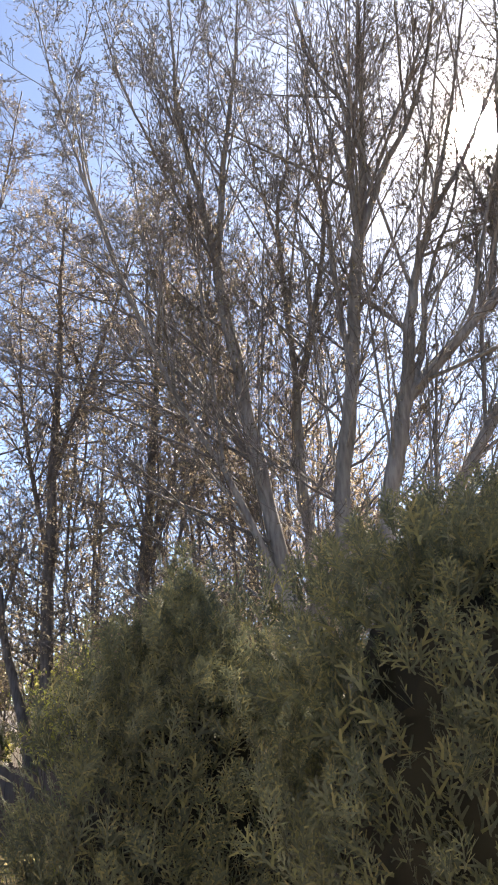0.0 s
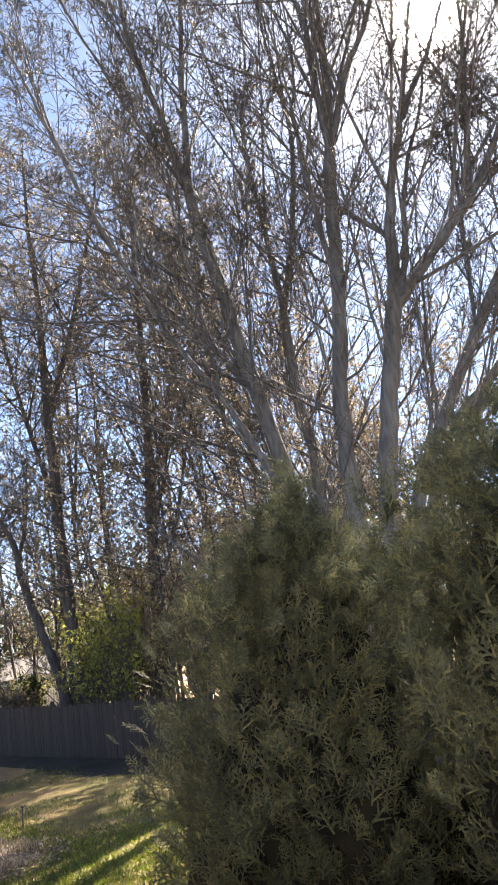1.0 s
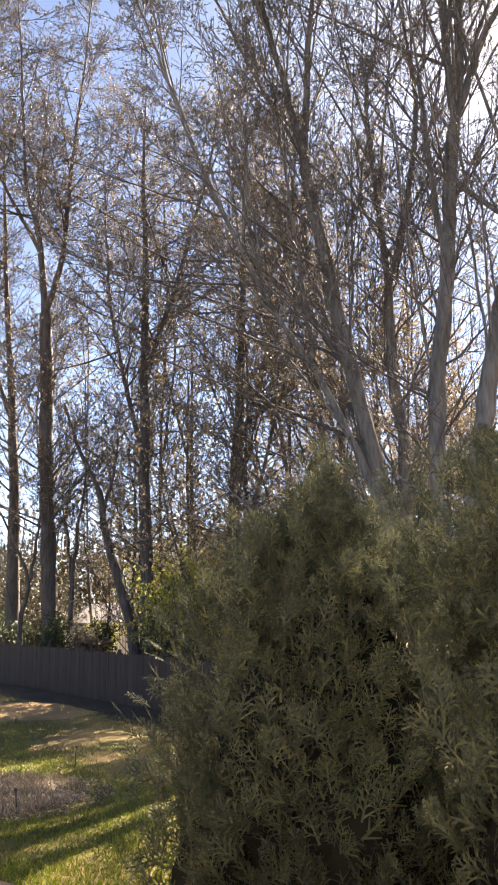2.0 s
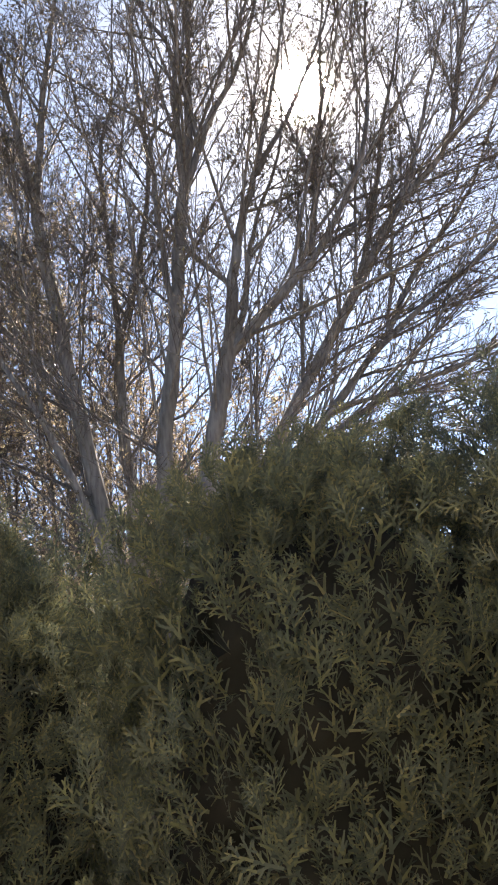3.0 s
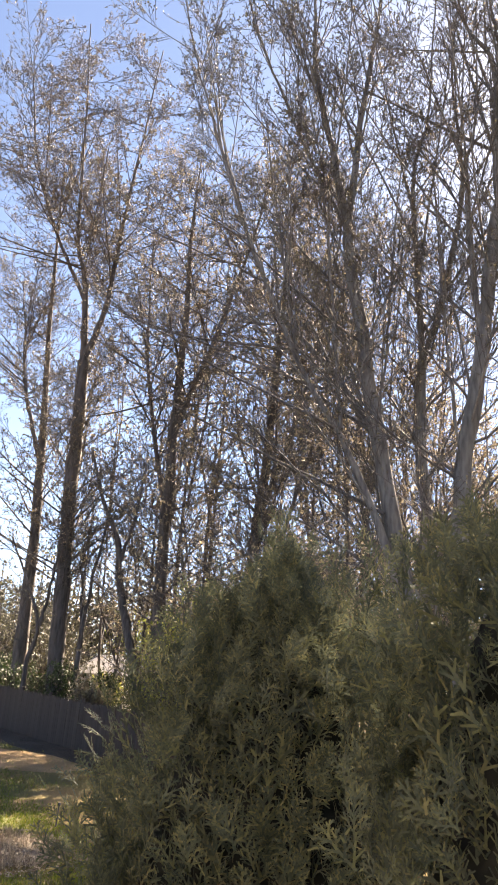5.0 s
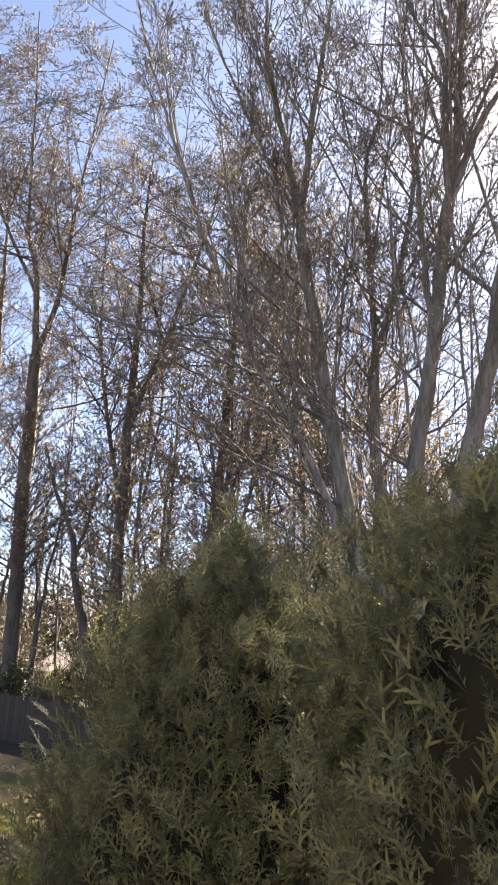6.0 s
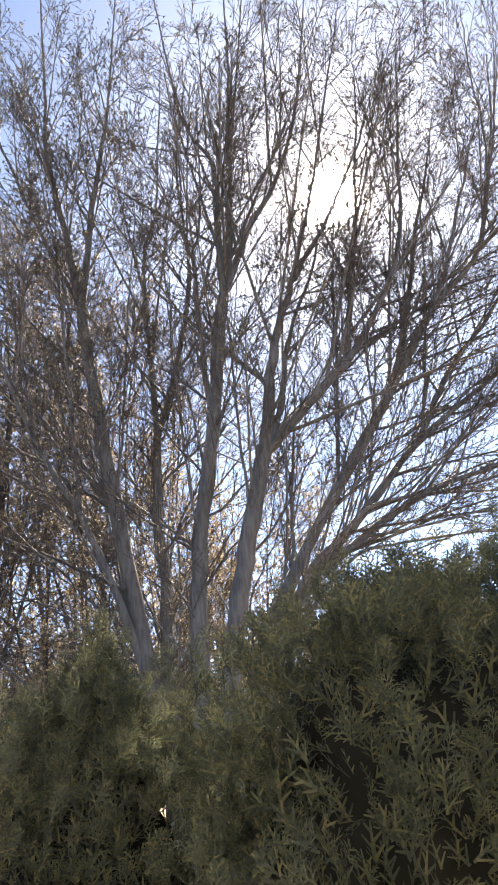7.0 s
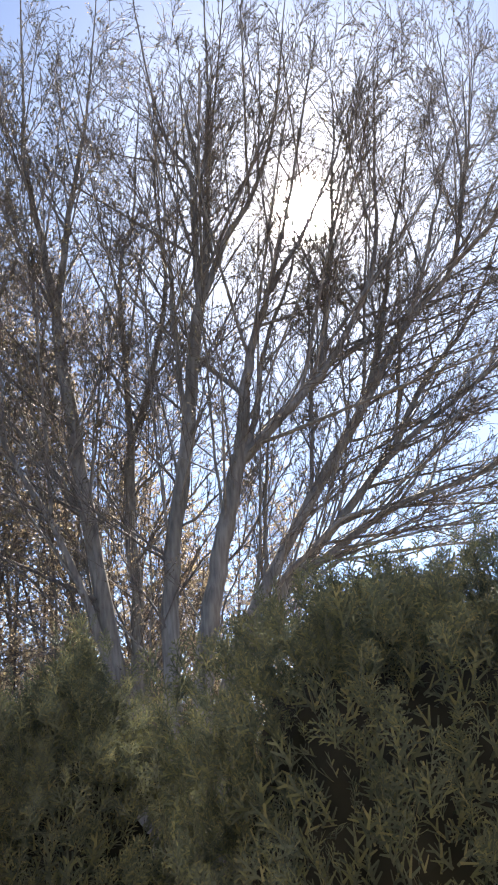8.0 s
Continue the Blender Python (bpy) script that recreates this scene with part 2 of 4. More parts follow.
def leaves_on(rng, pts, per, size, droop=0.3, span=(0.25, 1.0)):
    """Small pointed leaves along the lines."""
    n, kp, _ = pts.shape
    s = rng.uniform(span[0], span[1], (n, per)) * (kp - 1.001)
    i = s.astype(int)
    f = (s - i)[..., None]
    rows = np.arange(n)[:, None]
    p = (pts[rows, i] * (1 - f) + pts[rows, i + 1] * f).reshape(-1, 3)
    m = len(p)
    d = rng.normal(size=(m, 3))
    d[:, 2] -= droop
    d = unit(d)
    w = unit(np.cross(d, rng.normal(size=(m, 3))))
    up = np.cross(d, w)
    L = (size * rng.uniform(0.55, 1.3, m))[:, None]
    verts = np.stack([p, p + d * L * 0.5 + w * L * 0.33 + up * L * 0.08, p + d * L, p + d * L * 0.5 - w * L * 0.33 + up * L * 0.08], 1).reshape(-1, 3)
    return verts, np.arange(4 * m).reshape(m, 4)


def stem_lines(rng, stems, k=30, wander=0.025):
    """Smooth stems with a little wander. Each stem: points, radius at the foot, radius at the top."""
    lines, radii = [], []
    for points, ra, rb in stems:
        p = spline(points, k)
        w = np.cumsum(rng.normal(size=(k, 3)) * wander, axis=0)
        w -= np.linspace(0, 1, k)[:, None] * w[-1]
        p += w * np.array([1, 1, 0.2])
        lines.append(p)
        radii.append((np.linspace(ra, rb, k)) * (1 + 0.06 * np.sin(np.arange(k) * 1.7 + rng.uniform(0, 6))))
    return np.array(lines), np.array(radii)


def fan(seed, starts, side):
    """Long thin limbs that reach out to one side. Each start: x, y, z, slope in degrees, length."""
    g = random.Random(seed)
    out = []
    for x, y, z, slope, n in starts:
        dx, dz = math.cos(radians(slope)) * side * n, math.sin(radians(slope)) * n
        dy = g.uniform(-0.18, 0.18) * n
        sag = g.uniform(-0.3, 0.7)
        out.append(([(x, y, z), (x + dx * 0.3, y + dy * 0.3, z + dz * 0.3 + sag * 0.5), (x + dx * 0.65, y + dy * 0.65, z + dz * 0.65 + sag),
                     (x + dx, y + dy, z + dz + g.uniform(-0.2, 0.5))], 0.022 + 0.0035 * n, 0.012))
    return out


def shoots(starts):
    """Thin upright shoots that leave a bigger stem. Each start: x, y, z, how far it goes in x, y and z, radius."""
    out = []
    for x, y, z, dx, dy, dz, r in starts:
        out.append(([(x, y, z), (x + dx * 0.36, y + dy * 0.36, z + dz * 0.3), (x + dx * 0.72, y + dy * 0.72, z + dz * 0.66), (x + dx, y + dy, z + dz)], r, 0.02))
    return out


def tree(name, seed, stems, bark, leaf, label, limbs=20, branches=17, twigs=5, leaf_per=2, leaf_size=0.075,
         limb_m=(4.5, 9.5), branch_m=(0.8, 2.5), twig_m=(0.3, 0.8), limb_angle=(16, 44), lift=0.15, side=0.0,
         limb_span=(0.06, 0.97), group="trees", wobble=0.035, single_limbs=True, fans=(), full_m=(18.0, 5.5), bare_m=0.0, clear=0.10):
    rng = np.random.default_rng(seed)
    base = np.array(stems[0][0][0], float)
    base[2] = 0.0
    stems = [([(x, y, z - 0.4 if z < 0.1 else z) for x, y, z in points], ra, rb) for points, ra, rb in stems]
    top = thing(name, base, label, "tree", group)
    lines, radii = stem_lines(rng, stems)
    trunks = []
    for q, r in zip(lines, radii):
        r = r.copy()
        if q[0, 2] < 0.5:
            r[:4] *= np.array([1.5, 1.25, 1.1, 1.03])
        v, f = tubes((q - base)[None], r[None], 10)
        trunks.append(part("stem", mesh_of("stem", v, f, bark, True), top))

    def bearer(p):
        """The stem that a limb springs from."""
        return trunks[int(np.argmin(np.linalg.norm(lines - p, axis=2).min(1)))]

    l1, r1 = grow(rng, lines, radii, limbs, limb_span, limb_angle, limb_m, 9 if single_limbs else 6, lift, wobble, 0.55, side, full_m[0])
    if bare_m:                                     # the feet of the stems stay clear of limbs
        keep = (l1[:, 0, 2] > bare_m) | (rng.random(len(l1)) < 0.5)
        l1, r1 = l1[keep], r1[keep]
    l2, r2 = grow(rng, l1, r1, branches, (clear, 0.98), (24, 54), branch_m, 4 if single_limbs else 3, lift * 0.6, wobble * 1.3, 0.6, side * 0.6, full_m[1])
    l3, r3 = grow(rng, l2, r2, twigs, (0.12 + clear * 0.5, 1.0), (24, 60), twig_m, 2, lift * 0.4, wobble * 2, 0.7)
    if fans:                                       # long side limbs, barer than the rest
        fl, fr = stem_lines(rng, fans, 14, 0.07)
        f2, q2 = grow(rng, fl, fr, 19, (0.08, 1.0), (20, 58), (0.9, 3.2), 4, 0.15, wobble * 1.3, 0.7, 0.25)
        f3, q3 = grow(rng, f2, q2, 6, (0.12, 1.0), (22, 58), (0.3, 0.9), 2, 0.1, wobble * 2, 0.7)
        for q, r in zip(fl, fr):
            v, f = tubes((q - base)[None], r[None], 7)
            part("limb", mesh_of("limb", v, f, TWIG, True), bearer(q[0]))
        l2, r2, l3, r3 = np.vstack([l2, f2]), np.vstack([r2, q2]), np.vstack([l3, f3]), np.vstack([r3, q3])
    r2, r3 = np.maximum(r2, 0.012), np.maximum(r3, 0.008)
    if single_limbs:
        for q, r in zip(l1, r1):
            v, f = tubes((q - base)[None], r[None], 6)
            part("limb", mesh_of("limb", v, f, bark, True), bearer(q[0]))
        wood = [tubes(l2 - base, r2, 3), tubes(l3 - base, r3, 3)]
    else:
        wood = [tubes(l1 - base, r1, 4), tubes(l2 - base, r2, 3), tubes(l3 - base, r3, 3)]
    at, fs = 0, []
    for v, f in wood:
        fs.append(f + at)
        at += len(v)
    part("crown", mesh_of("crown", np.vstack([v for v, f in wood]), np.vstack(fs), TWIG, True), top, kind="stuff")
    if leaf_per:
        v, f = leaves_on(rng, l3 - base, leaf_per, leaf_size, 0.0, (0.45, 1.0))
        part("leafage", mesh_of("leafage", v, f, leaf), top, kind="stuff")
    return top


# ---- ground ----
FENCE_AT, FENCE_RUN = np.array([-9.2, 25.4]), np.array([0.8, -0.6])   # a point of the fence line, and its run
FENCE_OUT = np.array([-0.6, -0.8])                                    # from the fence towards the lawn


def sheet(name, xs, ys, place, material, label, category):
    """A sheet over a grid of two parameters."""
    g = np.array([[place(x, y) for x in xs] for y in ys], float)
    i = np.arange(g.shape[0] * g.shape[1]).reshape(g.shape[:2])
    q = np.stack([i[:-1, :-1], i[:-1, 1:], i[1:, 1:], i[1:, :-1]], -1).reshape(-1, 4)
    return tagged(new(name, mesh_of(name, g.reshape(-1, 3), q, material, True)), label, category, kind="structure")


def swell(x, y):
    along = (x - FENCE_AT[0]) * FENCE_RUN[0] + (y - FENCE_AT[1]) * FENCE_RUN[1]
    return -0.035 * min(max(along, -22.0), 5.0) + 0.10 * noise.noise((x * 0.13, y * 0.13, 3.0)) + 0.03 * noise.noise((x * 0.6, y * 0.6, 8.0))


FAR_STEPS = [-2500, -600, -200, -90, -50] + list(range(-40, 44, 4)) + [50, 90, 200, 600, 2500]
sheet("ground", FAR_STEPS, FAR_STEPS, lambda x, y: (x, y, swell(x, y) - 0.06),
      LITTER, "brown leaf-strewn ground under bare trees", "ground")


def lawn_at(s, d):
    x, y = FENCE_AT + FENCE_RUN * s + FENCE_OUT * d
    return x, y, 0.03 + swell(x, y)


sheet("lawn", np.linspace(-26, 22, 97), np.linspace(0.1, 26, 53), lawn_at, TURF, "patchy spring lawn streaked with tree shadows", "lawn")


def patch_of(name, cx, cy, rx, ry, seed, rise, material, label, category):
    """A low uneven patch with a ragged outline, lying on the lawn."""
    def place(a, r):
        wob = 1 + 0.28 * noise.noise((math.cos(a) * 1.6 + seed, math.sin(a) * 1.6, seed)) + 0.10 * noise.noise((math.cos(a) * 6, math.sin(a) * 6, seed))
        x, y = cx + rx * r * wob * math.cos(a), cy + ry * r * wob * math.sin(a)
        lump = 0.05 * noise.noise((x * 2.2, y * 2.2, seed))
        return x, y, 0.03 + swell(x, y) + rise * (1 - r ** 3) + max(lump, -0.02) * (1 - r) - 0.012 * (r > 0.99)
    return sheet(name, np.linspace(0, 2 * math.pi, 49), np.linspace(0, 1, 12), place, material, label, category)


patch_of("bare_earth", -12.6, 23.4, 3.2, 2.2, 2.0, 0.035, EARTH, "sunlit tan bare earth beside the wooden fence", "bare ground")


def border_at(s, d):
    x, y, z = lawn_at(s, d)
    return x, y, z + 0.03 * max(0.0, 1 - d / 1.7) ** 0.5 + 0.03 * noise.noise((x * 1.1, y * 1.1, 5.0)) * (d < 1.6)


# strip of bare soil with the fence's shade put into its colour
sheet("fence_border", np.linspace(-24, 16, 121), np.linspace(0.12, 2.0, 9), border_at, BORDER_SHADE, "bare soil along the foot of the wooden fence, coloured darker for its shade", "soil")
patch_of("garden_bed", -7.6, 13.1, 1.95, 1.4, 5.0, 0.09, MULCH, "greyish garden bed with dead stalks in the lawn", "garden bed")


def in_bed(x, y):
    return ((x + 7.6) / 2.3) ** 2 + ((y - 13.1) / 1.7) ** 2


rng = np.random.default_rng(11)


def blades(points, height, width, material, name, label, category, spread=0.35):
    m = len(points)
    d = rng.normal(size=(m, 3)) * spread
    d[:, 2] = 1
    d = unit(d)
    w = unit(np.cross(d, rng.normal(size=(m, 3))))
    L = (height * rng.uniform(0.5, 1.3, m))[:, None]
    v = np.stack([points - w * width, points + w * width, points + d * L * 0.6 + w * width * 0.7 + d[:, [1, 0, 2]] * 0, points + d * L], 1).reshape(-1, 3)
    ob = new(name, mesh_of(name, v, np.arange(4 * m).reshape(m, 4), material))
    return tagged(ob, label, category, kind="stuff")


pts = []
while len(pts) < 38000:
    y = 7.5 + 19.5 * rng.random() ** 1.5
    x = rng.uniform(-0.66, -0.20) * y
    off = np.array([x, y]) - FENCE_AT
    if off @ FENCE_OUT < 1.2 or in_bed(x, y) < 1.0 + rng.normal() * 0.15:
        continue
    if noise.noise((x * 0.45, y * 0.45, 20)) * 1.2 + rng.normal() * 0.25 < -0.30 + 0.75 * min(max((6.2 - off @ FENCE_OUT) / 3.0, 0.0), 1.0):
        continue
    pts.append((x, y, 0.02 + swell(x, y)))
blades(np.array(pts), 0.075, 0.010, GRASS, "grass", "short yellow-green spring grass on the lawn", "grass", 0.6)

pts = []
while len(pts) < 9000:
    s, d = rng.uniform(-14, 4), 1.6 + 5.0 * rng.random() ** 1.2
    x, y, z = lawn_at(s, d)
    if noise.noise((x * 0.7, y * 0.7, 12)) + rng.normal() * 0.2 > -0.15:
        pts.append((x, y, z - 0.01))
blades(np.array(pts), 0.06, 0.012, DRY_GRASS, "dry_grass", "dry tan winter grass on the lawn near the fence", "grass", 0.7)

pts = []
while len(pts) < 3600:
    a, r = rng.uniform(0, 2 * math.pi), rng.random() ** 0.5
    x, y = -7.6 + 2.15 * r * math.cos(a), 13.1 + 1.55 * r * math.sin(a)
    if noise.noise((x * 1.4, y * 1.4, 31)) > -0.22:
        pts.append((x, y, 0.08 + swell(x, y)))
blades(np.array(pts), 0.15, 0.008, STRAW, "dead_stalks", "dry grey-brown plant stalks in the garden bed", "dead plants", 0.45)


# dry leaves lying on the bed and round it
m = 5000
a, rr = rng.uniform(0, 2 * math.pi, m), rng.random(m) ** 0.5 * 1.25
lx, ly = -7.6 + 2.1 * rr * np.cos(a), 13.1 + 1.5 * rr * np.sin(a)
lp = np.stack([lx, ly, [0.06 + swell(u, v) + 0.09 * max(0.0, 1 - w ** 3) for u, v, w in zip(lx, ly, rr)]], 1)
ld = unit(rng.normal(size=(m, 3)) * np.array([1, 1, 0.35]))
lw = unit(np.cross(ld, np.array([0.1, 0.1, 1.0]) + rng.normal(size=(m, 3)) * 0.3))
ls = rng.uniform(0.03, 0.08, m)[:, None]
lv = np.stack([lp, lp + ld * ls * 0.5 + lw * ls * 0.35 + np.array([0, 0, 0.01]), lp + ld * ls, lp + ld * ls * 0.5 - lw * ls * 0.35 + np.array([0, 0, 0.01])], 1).reshape(-1, 3)
tagged(new("dry_leaves", mesh_of("dry_leaves", lv, np.arange(4 * m).reshape(m, 4), STRAW)), "dry pale leaves scattered over the garden bed", "dry leaves", kind="stuff")


def stake(x, y, h, lean):
    z = swell(x, y)
    top = thing("garden_stake", (x, y, z), "thin dark garden stake with a small cap", "garden stake", "garden stakes")
    p = np.array([[(0, 0, -0.05), (lean * 0.5, 0, h * 0.5), (lean, 0, h)]], float)
    v, f = tubes(p, np.array([[0.014, 0.013, 0.012]]), 6)
    part("rod", mesh_of("rod", v, f, BARK_DARK, True), top)
    bm = bmesh.new()
    bmesh.ops.create_icosphere(bm, subdivisions=1, radius=0.035)
    bmesh.ops.translate(bm, vec=(lean, 0, h), verts=bm.verts)
    part("cap", bm_mesh("cap", bm, BARK_DARK, True), top)


for x, y, h, lean in ((-6.65, 15.6, 0.42, 0.02), (-6.15, 12.2, 0.38, -0.03), (-7.3, 11.6, 0.35, 0.02)):
    stake(x, y, h, lean)


# ---- wooden fence ----
def fence(s0, s1):
    foot = FENCE_AT + FENCE_RUN * s0
    fall = math.atan(0.035)                        # the ground falls along its run
    turn = math.atan2(FENCE_RUN[1], FENCE_RUN[0])
    top = thing("wooden_fence", (*foot, 0.55), "weathered dark wooden board fence in shade, with pointed pickets", "fence")
    top.rotation_euler = Euler((0, fall, turn))
    bm = bmesh.new()
    outline = [(-0.066, 0), (0.066, 0), (0.066, 1.74), (0.03, 1.83), (-0.03, 1.83), (-0.066, 1.74)]
    face = bm.faces.new([bm.verts.new((x, 0, z)) for x, z in outline])
    ext = bmesh.ops.extrude_face_region(bm, geom=[face])
    bmesh.ops.translate(bm, vec=(0, 0.02, 0), verts=[e for e in ext["geom"] if isinstance(e, bmesh.types.BMVert)])
    bmesh.ops.recalc_face_normals(bm, faces=bm.faces[:])
    picket = bm_mesh("picket", bm, FENCE_WOOD)
    post = board("post", 0.1, 0.1, 1.95, FENCE_WOOD)
    n = int((s1 - s0) / 0.145)
    r = random.Random(3)
    for i in range(n):
        ob = part("picket", picket, top)
        ob.location = (i * 0.145, r.uniform(-0.004, 0.004), r.uniform(0.0, 0.04))
        ob.rotation_euler = (0, r.uniform(-0.01, 0.01), 0)
    for i in range(int((s1 - s0) / 2.4) + 1):
        part("post", post, top).location = (i * 2.4, 0.10, 0)
    for z in (0.3, 1.45):
        bar = board("crossbar", s1 - s0, 0.04, 0.09, FENCE_WOOD)
        part("crossbar", bar, top).location = ((s1 - s0) / 2, 0.045, z)
    return top


fence(-22, 14)


# ---- the clump of tall grey trees behind the hedge ----
tree("multi_stem_tree", 21, [
    ([(0.9, 24.0, -0.2), (0.0, 24.0, 4.0), (-1.2, 24.0, 10.3), (-1.7, 24.0, 13.5), (-2.1, 24.0, 16.1), (-2.3, 24.0, 17.9)], 0.30, 0.18),
    ([(-2.3, 24.0, 17.8), (-2.9, 23.8, 20.8), (-3.6, 23.6, 24.1), (-3.7, 23.5, 27.2), (-4.1, 23.3, 35.0)], 0.16, 0.02),
    ([(-2.3, 24.0, 17.8), (-2.0, 24.1, 21.4), (-1.5, 24.2, 25.1), (-1.3, 24.4, 27.9), (-0.9, 24.5, 36.0)], 0.15, 0.02),
    ([(0.6, 24.1, -0.2), (-0.2, 23.9, 5.0), (-1.0, 23.7, 7.6), (-2.3, 23.6, 10.4), (-3.8, 23.4, 13.1), (-6.3, 23.1, 19.4), (-7.2, 23.0, 23.1)], 0.17, 0.03),
    ([(-1.2, 24.0, 10.3), (-2.5, 24.4, 12.5), (-4.4, 24.8, 15.0), (-6.1, 25.2, 18.5), (-7.4, 25.5, 23.0), (-8.2, 25.5, 28.5)], 0.13, 0.02),
] + shoots(((-2.3, 23.6, 10.4, -1.1, 0.4, 12.6, 0.07), (-3.8, 23.4, 13.1, -1.4, -0.4, 8.9, 0.06),
           (-2.3, 24.0, 17.8, -4.6, -1.0, 12.2, 0.08), (-6.2, 23.1, 19.3, -3.0, -0.4, 10.7, 0.06), (-1.2, 24.0, 10.3, 0.8, 0.6, 13.0, 0.05))), BARK_GREY, LEAF_BUD, "tall grey multi-stemmed tree with budding upright branches", bare_m=9.0, leaf_per=3, leaf_size=0.085, clear=0.30, limb_angle=(14, 33), lift=0.15, limb_m=(3, 6.5), fans=fan(41, ((-0.6, 23.9, 6.5, 42, 8), (-1.0, 23.8, 7.8, 27, 11), (-2.3, 23.6, 10.4, 29, 9), (-1.2, 24.0, 10.3, 34, 11), (-3.0, 23.5, 11.8, 24, 9),
             (-1.6, 24.0, 13.0, 40, 10), (-1.9, 24.0, 15.0, 48, 9), (-3.8, 23.4, 13.1, 17, 8), (-4.9, 23.3, 15.6, 30, 8), (-0.3, 23.9, 5.5, 32, 8)), -1))

# side limbs that fill the gaps between the stems of the clump
TANGLE = [((0.3, 25.1, 6.0, 58, 6), (0.3, 25.2, 8.0, 40, 6), (0.25, 25.3, 10.0, 62, 6), (0.2, 25.4, 12.2, 48, 5)),
          ((0.35, 25.1, 7.0, 50, 6), (0.3, 25.2, 9.2, 64, 6), (0.2, 25.4, 11.4, 45, 6), (0.2, 25.5, 13.2, 60, 5)),
          ((1.2, 23.0, 6.4, 60, 6), (1.4, 23.0, 8.6, 42, 7), (1.7, 23.0, 11.0, 55, 6), (2.1, 23.0, 13.6, 46, 6), (2.4, 23.0, 16.0, 58, 5)),
          ((1.3, 23.0, 7.4, 56, 6), (1.5, 23.0, 9.8, 38, 6), (1.9, 23.0, 12.4, 60, 6), (2.3, 23.0, 15.0, 44, 6), (2.0, 22.6, 5.4, 66, 6), (2.5, 22.5, 8.2, 50, 6))]

tree("multi_stem_tree", 22, [
    ([(0.9, 25.0, -0.2), (0.4, 25.1, 4.1), (0.3, 25.2, 7.2), (0.2, 25.4, 10.6), (0.2, 25.5, 13.5)], 0.25, 0.17),
    ([(0.2, 25.5, 13.4), (0.0, 25.6, 17.0), (0.0, 25.8, 21.2), (0.5, 25.9, 24.3), (0.9, 26.0, 32.3)], 0.13, 0.02),
    ([(0.2, 25.5, 13.4), (1.0, 25.4, 16.0), (1.7, 25.3, 19.9), (1.6, 25.2, 21.8), (1.4, 25.1, 25.0), (1.9, 25.0, 30.1)], 0.13, 0.02),
], BARK_GREY, LEAF_BROWN, "slender forked grey tree with brownish young leaves", bare_m=8.5, limbs=15, limb_angle=(22, 56), clear=0.34, fans=fan(43, TANGLE[0], -1) + fan(44, TANGLE[1], 1))

tree("multi_stem_tree", 23, [
    ([(1.1, 23.0, -0.1), (1.2, 23.0, 3.9), (1.3, 23.0, 7.2), (1.5, 23.0, 9.7), (2.0, 23.0, 12.7), (2.3, 23.0, 15.6), (2.6, 23.0, 17.7)], 0.29, 0.20),
    ([(2.6, 23.0, 17.6), (2.6, 22.9, 21.0), (2.4, 22.8, 23.3), (1.3, 22.6, 25.8), (0.4, 22.5, 33.5)], 0.14, 0.02),
    ([(2.6, 23.0, 17.6), (3.0, 23.1, 21.2), (3.2, 23.3, 24.7), (3.6, 23.4, 35.5)], 0.18, 0.02),
    ([(2.6, 23.0, 17.6), (3.6, 22.9, 20.3), (4.9, 22.8, 22.9), (6.0, 22.7, 26.6), (7.0, 22.6, 33.0)], 0.15, 0.02),
    ([(2.05, 23.0, 13.1), (1.7, 22.9, 16.0), (1.7, 22.7, 18.8), (2.0, 22.5, 20.8), (2.0, 22.4, 25.4)], 0.11, 0.02),
] + shoots(((1.3, 23.0, 8.0, -0.7, 0.5, 12.0, 0.05),)), BARK_GREY, LEAF_BUD, "tall straight grey tree forking into upright limbs", bare_m=8.5, limbs=15, limb_angle=(20, 52), clear=0.34, fans=fan(45, TANGLE[2], -1) + fan(46, TANGLE[3], 1))

tree("multi_stem_tree", 24, [
    ([(1.5, 22.6, 0.0), (1.9, 22.6, 3.9), (2.3, 22.5, 7.3), (2.9, 22.4, 9.5), (3.5, 22.4, 11.8)], 0.31, 0.25),
    ([(3.5, 22.4, 11.6), (4.0, 22.3, 14.4), (4.3, 22.2, 15.9), (5.0, 22.2, 17.9), (6.2, 22.1, 22.3), (7.9, 22.0, 30.0)], 0.21, 0.02),
    ([(3.5, 22.4, 11.6), (5.6, 22.2, 13.8), (6.8, 22.1, 15.1), (8.6, 21.9, 18.5), (9.3, 21.8, 22.9), (10.1, 21.6, 29.1)], 0.19, 0.02),
    ([(3.4, 22.4, 11.2), (4.3, 22.5, 13.7), (4.7, 22.7, 15.8), (6.1, 22.9, 19.6), (6.7, 23.0, 24.1)], 0.13, 0.02),
] + shoots(((6.4, 22.1, 14.8, 2.1, 0.7, 13.2, 0.12), (5.0, 22.2, 17.9, 3.6, -0.9, 7.6, 0.11), (2.9, 22.4, 9.5, -0.5, -0.5, 13.0, 0.05))), BARK_GREY, LEAF_BUD, "tall grey tree forking low into spreading limbs", bare_m=8.5, limbs=15, limb_angle=(20, 52), clear=0.34)

